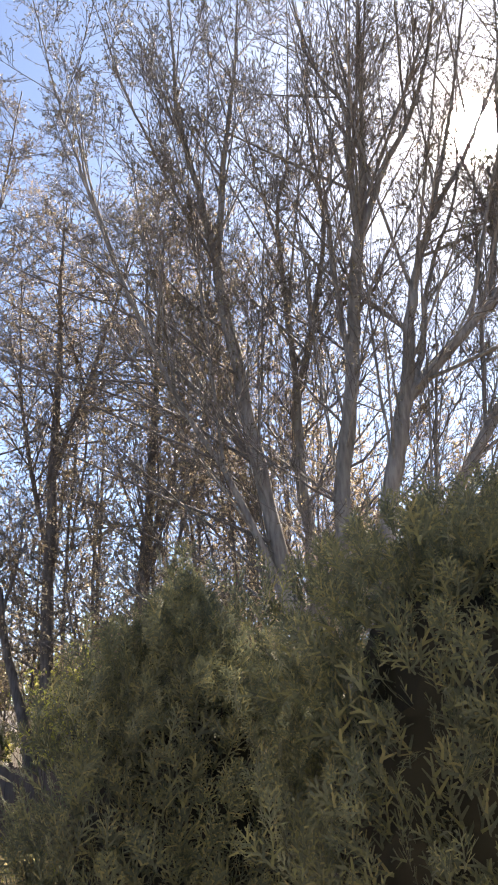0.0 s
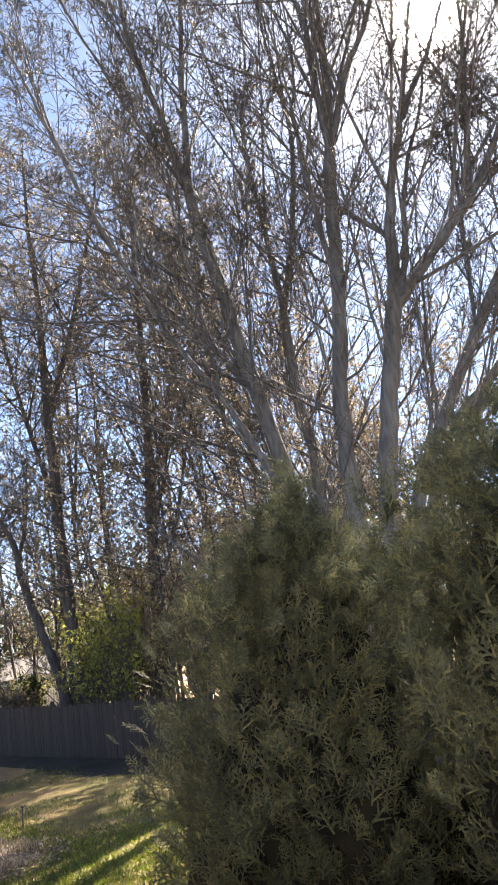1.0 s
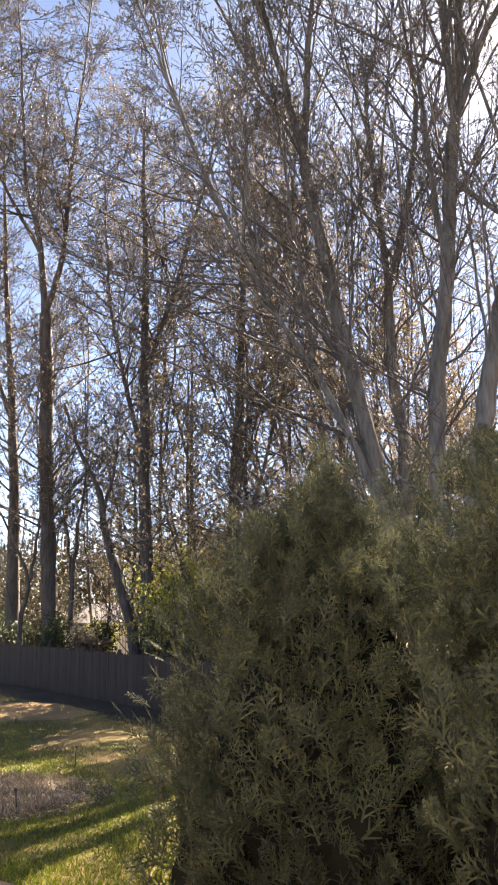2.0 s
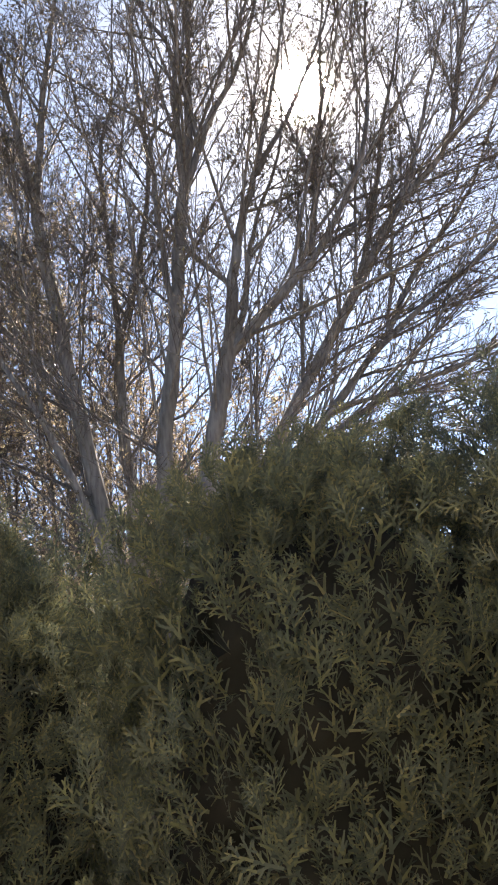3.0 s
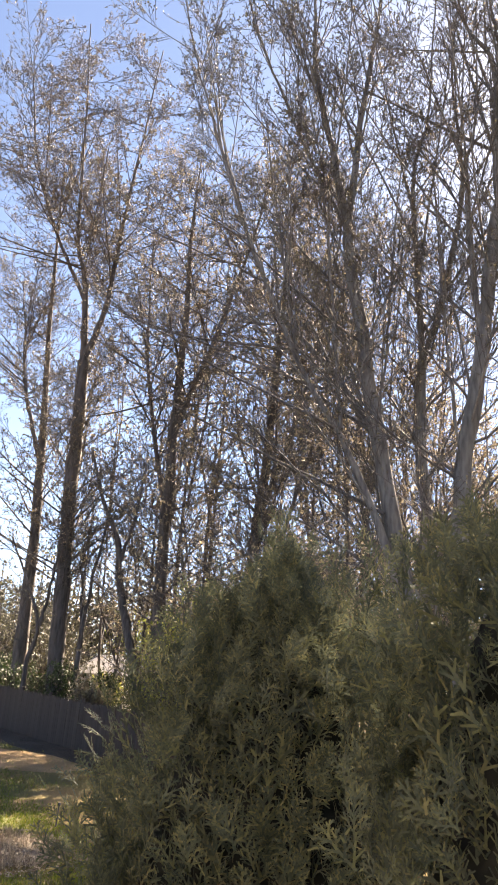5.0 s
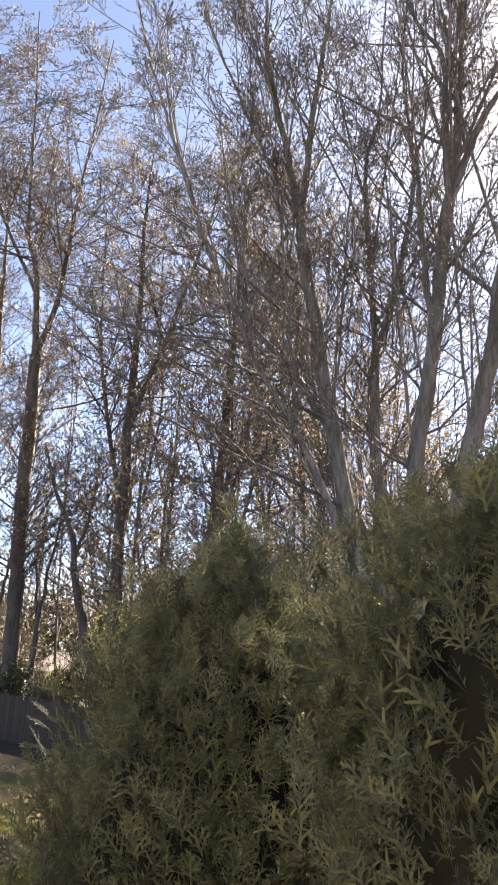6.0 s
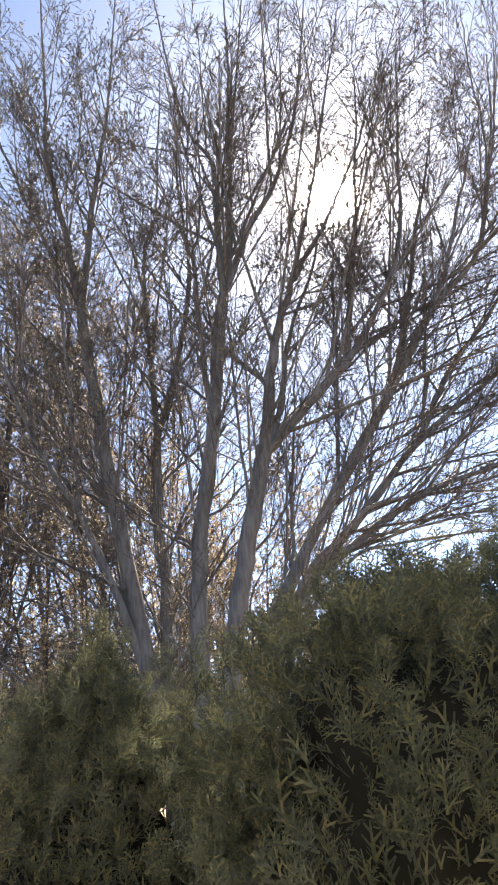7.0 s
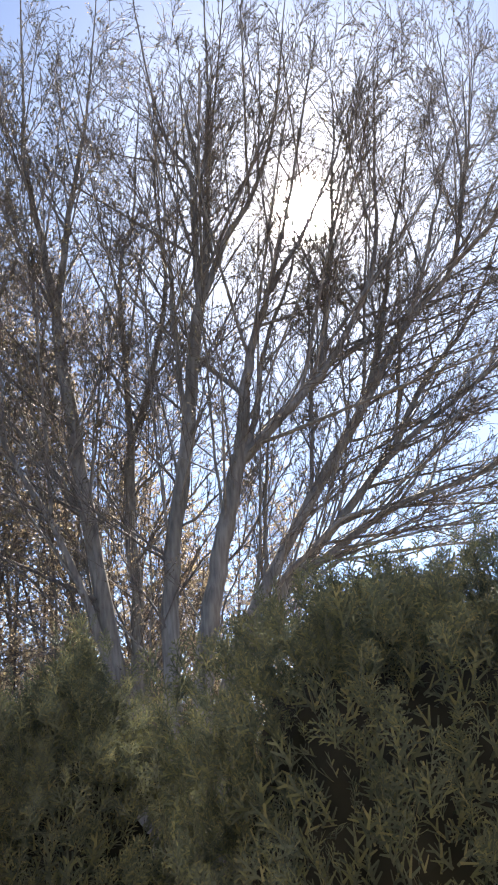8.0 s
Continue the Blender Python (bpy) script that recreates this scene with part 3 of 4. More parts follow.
tree("multi_stem_tree", 25, [
    ([(1.7, 23.0, -0.1), (2.7, 22.9, 4.9), (4.0, 22.8, 7.7), (7.8, 22.5, 13.6), (9.8, 22.4, 16.8), (11.9, 22.2, 19.2), (13.2, 22.1, 24.0), (13.9, 22.0, 28.5)], 0.27, 0.02),
    ([(7.8, 22.6, 13.5), (9.2, 22.9, 17.3), (10.5, 23.3, 22.4), (12.1, 23.6, 27.6)], 0.13, 0.02),
    ([(11.8, 22.2, 19.1), (14.0, 22.0, 21.3), (15.8, 21.7, 25.6), (16.6, 21.5, 28.9)], 0.10, 0.02),
    ([(2.0, 23.5, -0.1), (3.5, 23.3, 5.4), (5.0, 23.1, 8.0), (6.6, 22.9, 9.7), (8.7, 22.6, 12.0), (12.8, 22.2, 15.2), (15.6, 22.0, 18.6)], 0.26, 0.03),
    ([(5.0, 23.0, 7.9), (8.2, 22.2, 9.9), (11.7, 21.9, 11.2), (15.2, 21.5, 14.0)], 0.14, 0.02),
    ([(8.7, 22.7, 12.0), (10.6, 23.2, 15.1), (13.0, 23.3, 18.1), (15.7, 23.5, 23.6)], 0.12, 0.02),
    ([(3.2, 23.1, 5.0), (4.4, 22.6, 7.7), (5.5, 22.4, 8.7), (6.7, 22.3, 9.7), (8.7, 22.3, 10.0), (10.8, 22.2, 10.0), (13.2, 22.0, 9.8)], 0.10, 0.02),
    ([(3.8, 22.9, 6.0), (5.7, 22.4, 8.1), (7.2, 22.3, 8.5), (9.0, 22.3, 8.7), (10.5, 22.2, 8.7), (12.5, 22.1, 8.4)], 0.06, 0.02),
] + shoots(((9.6, 22.4, 16.5, 2.8, -0.9, 8.0, 0.10), (12.3, 22.2, 20.6, 2.4, 0.4, 9.0, 0.06), (12.8, 22.1, 22.4, 0.2, -0.5, 8.0, 0.05), (11.6, 22.2, 19.0, 4.0, -0.4, 6.5, 0.06), (5.8, 22.6, 10.3, 1.2, 0.4, 11.7, 0.07), (7.8, 22.5, 13.6, 1.3, -0.5, 11.4, 0.06),
           (8.7, 22.6, 12.0, 2.0, 0.6, 12.0, 0.06), (4.0, 22.8, 7.7, 1.2, 0.3, 9.3, 0.06), (6.6, 22.9, 9.7, 1.2, -0.3, 7.8, 0.05))), BARK_GREY, LEAF_BUD, "grey tree with long limbs arching out over the hedge", bare_m=7.0, clear=0.34, limb_angle=(16, 48), lift=0.12, limb_m=(3.5, 7.5), limbs=20, fans=fan(42, [(x, y, z, slope, n) for x, y, z, slope, n in (
             (4.2, 23.2, 6.8, 9, 10), (4.8, 22.8, 8.0, 14, 10), (5.2, 23.0, 8.2, 26, 9), (6.0, 22.6, 9.0, 5, 8), (6.6, 22.9, 9.7, 19, 9),
             (6.3, 22.6, 11.2, 30, 8), (7.0, 22.6, 12.3, 22, 9), (7.6, 22.7, 10.8, 12, 8), (7.8, 22.5, 13.6, 33, 8), (8.2, 22.2, 9.9, 3, 7),
             (8.4, 22.5, 14.5, 17, 8), (8.7, 22.6, 12.0, 26, 7), (9.0, 22.4, 15.5, 27, 8), (9.7, 22.5, 12.8, 8, 7), (9.8, 22.4, 16.8, 12, 6),
             (10.2, 22.0, 10.7, 17, 5), (10.5, 22.3, 17.5, 21, 7), (10.8, 22.3, 13.8, 24, 6), (3.4, 22.9, 6.4, 20, 9), (5.4, 22.7, 9.8, 38, 8),
             (6.8, 22.1, 15.1, 30, 9), (7.6, 22.0, 16.6, 20, 8), (5.6, 22.2, 13.8, 40, 8), (12.8, 22.2, 15.2, 5, 5), (11.2, 22.3, 18.3, 35, 6))], 1))

# ---- trees behind the fence ----
tree("oak_tree", 31, [
    ([(-15.66, 34.0, -0.2), (-15.86, 34.0, 5.5), (-16.06, 34.0, 10.6), (-16.36, 34.0, 17.5)], 0.38, 0.30),
    ([(-16.36, 34.0, 17.4), (-16.76, 33.8, 21.5), (-17.56, 33.5, 25.8), (-18.2, 33.0, 38.0)], 0.20, 0.03),
    ([(-16.36, 34.0, 17.4), (-15.66, 34.3, 20.5), (-15.36, 34.6, 26.4), (-14.46, 35.0, 37.5)], 0.20, 0.03),
    ([(-16.6, 33.9, 20.5), (-18.6, 33.8, 24.5), (-20.6, 33.5, 30.0), (-21.6, 33.2, 36.5)], 0.12, 0.03),
], BARK_DARK, LEAF_RUSSET, "tall dark-trunked tree with an open russet-brown crown", limbs=44, branches=11, twigs=5, limb_m=(3.5, 8), limb_span=(0.36, 0.97), limb_angle=(35, 78), leaf_per=5, leaf_size=0.10, full_m=(0, 0))

tree("oak_tree", 32, [
    ([(-10.86, 33.0, -0.2), (-10.96, 33.0, 6.0), (-11.06, 33.0, 13.0), (-11.06, 33.2, 19.0), (-11.16, 33.4, 24.0), (-10.96, 33.4, 28.5)], 0.34, 0.03),
    ([(-11.06, 33.0, 13.0), (-9.26, 33.2, 18.5), (-7.86, 33.6, 24.0), (-7.26, 33.8, 28.5)], 0.14, 0.03),
    ([(-11.06, 33.0, 10.0), (-12.46, 33.4, 15.0), (-13.26, 33.8, 20.0), (-13.46, 34.0, 25.5)], 0.12, 0.03),
], BARK_DARK, LEAF_BROWN, "slim dark tree with dense near-level brown branches", limbs=46, branches=10, twigs=5, limb_m=(3, 8), limb_span=(0.12, 0.98), limb_angle=(55, 88), lift=0.15, side=0.5, leaf_per=4, leaf_size=0.09, full_m=(0, 0))

tree("oak_tree", 33, [
    ([(-7.56, 34.5, -0.2), (-7.26, 34.3, 7.0), (-6.76, 34.2, 14.0), (-6.36, 34.0, 20.0), (-5.96, 34.0, 27.5)], 0.36, 0.03),
    ([(-7.06, 34.3, 9.5), (-5.26, 34.0, 15.0), (-4.06, 33.8, 21.0), (-3.26, 33.5, 27.0)], 0.13, 0.03),
], BARK_DARK, LEAF_BROWN, "slim dark tree with a tangle of brown-leaved branches", limbs=46, branches=10, twigs=5, limb_m=(3, 8), limb_span=(0.12, 0.98), limb_angle=(45, 80), lift=0.2, side=0.4, leaf_per=4, leaf_size=0.09, full_m=(0, 0))

tree("oak_tree", 34, [
    ([(-18.86, 36.5, -0.2), (-18.96, 36.5, 6.0), (-19.26, 36.5, 13.3), (-19.86, 36.3, 21.0), (-20.26, 36.0, 32.0)], 0.40, 0.03),
    ([(-19.26, 36.5, 13.0), (-21.06, 36.8, 18.0), (-22.26, 37.0, 24.0)], 0.14, 0.03),
], BARK_DARK, LEAF_RUSSET, "tall dark tree with a thick straight trunk", limbs=42, branches=10, twigs=5, limb_m=(3.5, 7.5), limb_span=(0.35, 0.97), limb_angle=(35, 75), leaf_per=4, leaf_size=0.09, full_m=(0, 0))

tree("small_crooked_tree", 35, [
    ([(-11.26, 32.6, -0.2), (-11.36, 32.6, 1.8), (-11.96, 32.6, 4.2), (-12.66, 32.6, 6.3), (-12.96, 32.6, 8.4), (-13.86, 32.6, 10.2), (-14.66, 32.6, 12.5)], 0.27, 0.05),
    ([(-12.76, 32.6, 6.6), (-12.26, 32.8, 9.4), (-12.06, 33.0, 12.5)], 0.10, 0.02),
], BARK_DARK, LEAF_BUD, "small crooked grey-brown tree leaning over the fence", limbs=10, branches=6, twigs=3, limb_m=(1.4, 3), branch_m=(0.8, 1.8), twig_m=(0.4, 0.9), limb_span=(0.45, 0.97), limb_angle=(35, 75), lift=0.3, leaf_per=2, full_m=(0, 0))

tree("small_crooked_tree", 36, [
    ([(-16.56, 33.0, -0.2), (-16.66, 33.0, 2.5), (-16.36, 33.0, 4.6), (-17.06, 33.0, 6.2), (-18.26, 33.0, 8.5)], 0.13, 0.03),
    ([(-16.36, 33.0, 4.5), (-15.96, 33.1, 6.6), (-15.86, 33.2, 9.5)], 0.09, 0.02),
], BARK_DARK, LEAF_BUD, "small crooked dark tree behind the fence", limbs=9, branches=5, twigs=3, limb_m=(1.2, 2.6), branch_m=(0.7, 1.5), twig_m=(0.4, 0.8), limb_span=(0.4, 0.97), limb_angle=(35, 75), leaf_per=2, full_m=(0, 0))

tree("small_crooked_tree", 37, [
    ([(-14.86, 34.0, -0.2), (-14.76, 34.0, 4.0), (-14.56, 34.0, 7.0), (-13.96, 34.0, 10.5)], 0.15, 0.03),
    ([(-14.76, 34.0, 4.5), (-15.16, 34.2, 7.5), (-15.06, 34.4, 10.0)], 0.08, 0.02),
], BARK_DARK, LEAF_BUD, "small upright dark tree beside a thick trunk", limbs=9, branches=5, twigs=3, limb_m=(1.2, 2.6), branch_m=(0.7, 1.5), twig_m=(0.4, 0.8), limb_span=(0.4, 0.97), limb_angle=(30, 60), leaf_per=2, full_m=(0, 0))

# woodland trees farther back, taller and leafier behind the fence than behind the hedge
r = random.Random(8)
for i in range(26):
    x = -22 + i * 1.2 + r.uniform(-0.5, 0.5)
    y = r.uniform(36, 47)
    h = r.uniform(25, 32) if x < 0.5 else r.uniform(15, 20)
    k = r.uniform(-0.08, 0.08)
    if x < -11 and i % 3:                          # the wood is more open there
        continue
    tree("slender_tree", 60 + i, [
        ([(x, y, -0.2), (x + k * h * 0.3 + r.uniform(-0.3, 0.3), y, h * 0.33), (x + k * h * 0.7 + r.uniform(-0.3, 0.3), y, h * 0.66), (x + k * h, y, h)], r.uniform(0.08, 0.14), 0.02),
        ([(x + k * h * 0.35, y, h * 0.38), (x + k * h * 0.5 + r.uniform(-2, 2), y + r.uniform(-1, 1), h * 0.62), (x + k * h + r.uniform(-3, 3), y, h * 0.9)], 0.08, 0.02),
    ], BARK_DARK, LEAF_BROWN, "thin dark woodland tree with brown young leaves", limbs=16, branches=5, twigs=3, limb_m=(3, 6.5), branch_m=(1.0, 2.6), twig_m=(0.5, 1.2), leaf_per=5 if x > -11 else 3, leaf_size=0.15, single_limbs=False,
        limb_span=(0.10, 0.98), limb_angle=(30, 75), lift=0.3, group="woodland trees", full_m=(0, 0))


for i, (x, y, h, k) in enumerate(((-8.8, 31.5, 13.0, 0.3), (-6.2, 30.5, 14.5, -0.6), (-4.4, 32.0, 13.0, 0.5), (-2.6, 30.0, 12.0, -0.4), (-10.0, 36.0, 15.0, 0.4), (-12.7, 36.5, 11.5, -0.3), (-14.7, 38.0, 11.0, 0.4),
                                  (0.4, 31.0, 14.0, 0.4), (2.2, 33.0, 13.5, -0.4), (3.8, 35.0, 11.5, 0.3),
                                  (-5.9, 32.5, 22.0, -0.9), (-3.6, 33.5, 24.0, 0.7), (-1.4, 32.5, 22.0, 0.9), (0.9, 33.5, 19.0, 0.6),
                                  (-13.0, 37.0, 16.0, 0.5))):
    tree("slender_tree", 160 + i, [
        ([(x, y, -0.2), (x + k * 0.4, y, h * 0.35), (x + k * 0.3, y + 0.2, h * 0.7), (x + k, y, h)], 0.075, 0.02),
        ([(x + k * 0.4, y, h * 0.3), (x - k * 2.0, y - 0.5, h * 0.6), (x - k * 3.0, y, h * 0.85)], 0.06, 0.02),
    ], BARK_DARK, LEAF_BROWN, "thin young tree with a tangle of russet leaves", limbs=15, branches=6, twigs=3, limb_m=(2, 4.2), branch_m=(1.0, 2.0), twig_m=(0.5, 1.0), leaf_per=8, leaf_size=0.11, single_limbs=False,
        limb_span=(0.10, 0.98), limb_angle=(35, 80), lift=0.25, group="woodland trees", full_m=(0, 0))


# ---- shrubs behind the fence ----
def shrub(name, seed, x, y, height, spread, leaf, label, shoots=14, leaf_per=7, leaf_size=0.11, dense=6):
    rng = np.random.default_rng(seed)
    base = np.array([x, y, 0.0])
    top = thing(name, base, label, "shrub", "shrubs behind the fence")
    stems = []
    for i in range(shoots):
        a = rng.uniform(0, 2 * math.pi)
        d = spread * rng.uniform(0.3, 1.0)
        ex, ey = math.cos(a) * d, math.sin(a) * d
        stems.append(([(ex * 0.1, ey * 0.1, -0.1), (ex * 0.5, ey * 0.5, height * 0.5), (ex, ey, height * rng.uniform(0.7, 1.05))], 0.035, 0.008))
    lines, radii = stem_lines(rng, stems, 10, 0.03)
    l1, r1 = grow(rng, lines, radii, dense, (0.2, 1), (25, 65), (height * 0.25, height * 0.45), 5, 0.3, 0.25, 0.6)
    l2, r2 = grow(rng, l1, r1, 4, (0.15, 1), (25, 65), (height * 0.09, height * 0.2), 2, 0.2, 0.3, 0.6)
    v, f = tubes(lines, radii, 5)
    part("rootstock", mesh_of("rootstock", v, f, BARK_DARK, True), top, kind="stuff")
    v1, f1 = tubes(l1, r1, 3)
    v2, f2 = tubes(l2, r2, 3)
    part("crown", mesh_of("crown", np.vstack([v1, v2]), np.vstack([f1, f2 + len(v1)]), TWIG, True), top, kind="stuff")
    v, f = leaves_on(rng, l2, leaf_per, leaf_size, 0.2, (0.1, 1.0))
    part("leafage", mesh_of("leafage", v, f, leaf), top, kind="stuff")


for i, (x, y, h, s) in enumerate(((-10.2, 34.5, 5.6, 1.5), (-8.6, 33.0, 5.0, 1.4), (-9.6, 37.5, 6.4, 1.7), (-9.6, 30.8, 4.2, 1.1), (-8.2, 29.8, 4.4, 1.1), (-12.1, 40.0, 4.6, 1.5), (-20.8, 55.5, 6.4, 2.0), (-18.4, 56.0, 6.4, 1.9), (-16.4, 54.0, 6.8, 2.0), (-14.2, 51.0, 6.4, 1.9), (-15.6, 40.0, 2.3, 0.9))):
    shrub("understory_shrub", 90 + i, x, y, h, s, LEAF_GREEN, "sunlit yellow-green shrub in young leaf", leaf_per=6, leaf_size=0.13)
for i, (x, y, h, s) in enumerate(((-15.1, 33.2, 2.6, 0.7), (-14.0, 35.6, 2.5, 0.8), (-16.6, 34.4, 2.4, 1.1), (-18.6, 35.0, 2.7, 1.3), (-20.5, 37.0, 2.9, 1.4))):
    shrub("evergreen_shrub", 110 + i, x, y, h, s, LEAF_DARK, "dark evergreen shrub behind the wooden fence", leaf_per=6, dense=8)
for i, (x, y, h, s) in enumerate(((-13.6, 33.0, 2.2, 0.7), (-23.0, 44.0, 6.4, 2.0), (-20.4, 44.5, 4.8, 1.2), (-24.5, 48.0, 6.6, 2.2), (-27.0, 46.0, 6.6, 2.4), (-12.2, 42.0, 5.6, 2.2), (-10.6, 45.0, 6.5, 2.4), (-13.6, 48.0, 5.6, 2.2), (-22.0, 49.0, 5.0, 1.8), (-21.8, 41.0, 5.5, 2.0), (-8.6, 40.0, 7.5, 2.4), (-6.6, 38.0, 8.5, 2.4), (-3.6, 37.0, 9.0, 2.6), (-0.6, 37.0, 9.0, 2.6), (2.4, 36.0, 9.0, 2.6), (-7.6, 31.5, 6.5, 1.8), (-5.6, 33.5, 8.0, 2.0), (-4.0, 30.0, 6.5, 1.8), (-2.2, 32.5, 8.0, 2.0), (-0.6, 29.5, 6.5, 1.7), (1.6, 31.0, 7.5, 2.0), (3.6, 29.0, 6.5, 1.8), (5.6, 30.0, 6.0, 2.0), (-9.5, 42.0, 12.0, 2.6), (-7.0, 43.0, 14.0, 2.8), (-4.5, 41.0, 13.0, 2.8), (-2.0, 42.0, 14.0, 2.8), (0.5, 41.0, 12.0, 2.6), (-11.5, 40.0, 10.0, 2.4), (-19.8, 40.0, 4.6, 1.5), (-21.6, 38.0, 5.0, 1.4), (-31.0, 53.0, 7.5, 2.4), (-28.5, 54.0, 8.0, 2.4), (-26.0, 53.0, 7.5, 2.4), (-24.0, 56.0, 8.0, 2.4), (-22.2, 54.0, 7.6, 2.0), (-20.0, 58.0, 8.4, 2.4), (-17.4, 58.5, 8.2, 2.4), (-15.0, 57.0, 8.6, 2.4), (-12.8, 55.0, 8.4, 2.2))):
    shrub("russet_shrub", 120 + i, x, y, h, s, LEAF_BROWN if y < 50 and x > -14 else LEAF_BUD, "russet shrub with thin tangled stems", leaf_per=6, leaf_size=0.155 if y < 50 else 0.27)


# ---- beyond: picket fence, shed, distant woods ----
def white_fence(x0, x1, y):
    top = thing("white_picket_fence", (x0, y, 0.62), "white painted picket fence among far trees", "fence")
    bm = bmesh.new()
    face = bm.faces.new([bm.verts.new(p) for p in ((-0.04, 0, 0), (0.04, 0, 0), (0.04, 0, 1.2), (0, 0, 1.3), (-0.04, 0, 1.2))])
    ext = bmesh.ops.extrude_face_region(bm, geom=[face])
    bmesh.ops.translate(bm, vec=(0, 0.02, 0), verts=[e for e in ext["geom"] if isinstance(e, bmesh.types.BMVert)])
    bmesh.ops.recalc_face_normals(bm, faces=bm.faces[:])
    pale = bm_mesh("pale", bm, WHITE_PAINT)
    for i in range(int((x1 - x0) / 0.16)):
        part("picket", pale, top).location = (i * 0.16, 0, 0.15)
    for z in (0.4, 1.1):
        part("crossbar", board("crossbar", x1 - x0, 0.03, 0.08, WHITE_PAINT), top).location = ((x1 - x0) / 2, 0.035, z)


white_fence(-20.0, -13.0, 44.0)


def shed(x, y, turn):
    top = thing("garden_shed", (x, y, 0.1), "pale garden shed with a light grey pitched roof", "shed")
    top.rotation_euler = (0, 0, turn)
    bm = bmesh.new()
    prof = [(-1.8, 0), (1.8, 0), (1.8, 2.5), (0, 3.6), (-1.8, 2.5)]
    face = bm.faces.new([bm.verts.new((a, -2.2, z)) for a, z in prof])
    ext = bmesh.ops.extrude_face_region(bm, geom=[face])
    bmesh.ops.translate(bm, vec=(0, 4.4, 0), verts=[e for e in ext["geom"] if isinstance(e, bmesh.types.BMVert)])
    bmesh.ops.recalc_face_normals(bm, faces=bm.faces[:])
    part("wall", bm_mesh("wall", bm, SIDING), top)
    slope = math.atan2(1.1, 1.8)
    for side in (-1, 1):
        ob = part("roof", board("roof", 2.35, 4.9, 0.08, SHINGLE), top)
        ob.location = (side * 0.98, 0, 3.03)
        ob.rotation_euler = (0, side * slope, 0)
    door = part("door", board("door", 1.1, 0.05, 1.95, WHITE_PAINT), top, "white plank door")
    door.location = (0, -2.23, 0.05)


shed(-18.8, 50.5, 1.2)

rng = np.random.default_rng(77)
n = 1000
a = np.radians(rng.uniform(-75, 75, n))
d = rng.uniform(75, 130, n)
foot = np.stack([np.sin(a) * d, np.cos(a) * d, np.full(n, -0.3)], 1)
h = rng.uniform(7, 15, n)
h *= np.where(rng.random(n) < 0.12, 1.5, 1.0)
up = foot + np.stack([rng.normal(size=n) * 0.6, rng.normal(size=n) * 0.6, h], 1)
trunks = np.stack([foot, (foot + up) / 2 + rng.normal(size=(n, 3)) * 0.3, up], 1)
trad = np.stack([np.full(n, 0.22), np.full(n, 0.15), np.full(n, 0.04)], 1)
b1, br1 = grow(rng, trunks, trad, 6, (0.1, 1), (25, 60), (2.0, 4.5), 3, 0.4, 0.25, 0.5)
woods = thing("distant_woods", (0, 0, 0), "hazy distant belt of bare woodland", "woods", kind="stuff")
v1, f1 = tubes(trunks, trad, 4)
v2, f2 = tubes(b1, br1 * 1.6, 3)
part("wood", mesh_of("wood", np.vstack([v1, v2]), np.vstack([f1, f2 + len(v1)]), TWIG, True), woods, kind="stuff")
v, f = leaves_on(rng, b1, 5, 0.5, 0.2, (0.1, 1.0))
part("leafage", mesh_of("leafage", v, f, LEAF_BUD), woods, kind="stuff")


# ---- arborvitae hedge ----
def frond(seed, twigs=9, fine=0, wide=1.0):
    """A flat scaly spray of unit length along z, fanned out in x."""
    g = np.random.default_rng(seed)
    verts, quads = [], []

    def strip(a, b, wa, wb):
        a, b = np.array(a), np.array(b)
        d = b - a
        w = unit(np.array([d[1], -d[0]]))
        i = len(verts)
        for p, k in ((a, wa), (b, wb)):
            for sgn in (-1, 1):
                q = p + w * k * sgn * wide
                verts.append((q[0], -0.22 * q[1] ** 2 - 0.25 * q[0] ** 2 + g.normal() * 0.006, q[1]))
        quads.append((i, i + 1, i + 3, i + 2))

    strip((0, 0), (0.01, 0.5), 0.024, 0.022)
    strip((0.01, 0.5), (0.0, 1.0), 0.022, 0.01)
    for i in range(twigs):
        s = 0.10 + 0.855 / twigs * i + g.uniform(-0.02, 0.02)
        sgn = 1 if i % 2 else -1
        ln = (0.50 * (1 - s) ** 0.75 + 0.09) * g.uniform(0.8, 1.15)
        th = math.radians(g.uniform(34, 48))
        dx, dz = math.sin(th) * sgn, math.cos(th)
        tip = (dx * ln, s + dz * ln)
        strip((0, s), tip, 0.022, 0.012)
        for j in range((3 if ln > 0.25 else 2) + fine):
            u = 0.25 + 0.78 / (3 + fine) * j
            t2 = th + (0.65 if j % 2 == 0 else -0.6)
            l2 = ln * 0.38 * g.uniform(0.7, 1.2)
            p = (dx * ln * u, s + dz * ln * u)
            strip(p, (p[0] + math.sin(t2) * sgn * l2, p[1] + math.cos(t2) * l2), 0.02, 0.011)
    return np.array(verts), np.array(quads)


FRONDS = [frond(s, 8, 0, 1.2) for s in range(6)]
SPRIGS = [frond(s + 30, 4, -3, 2.0) for s in range(4)]
SPRAYS = [mesh_of("spray", v * 0.125, q, THUJA) for v, q in (frond(s + 9, 14, 1, 1.1) for s in range(5))]


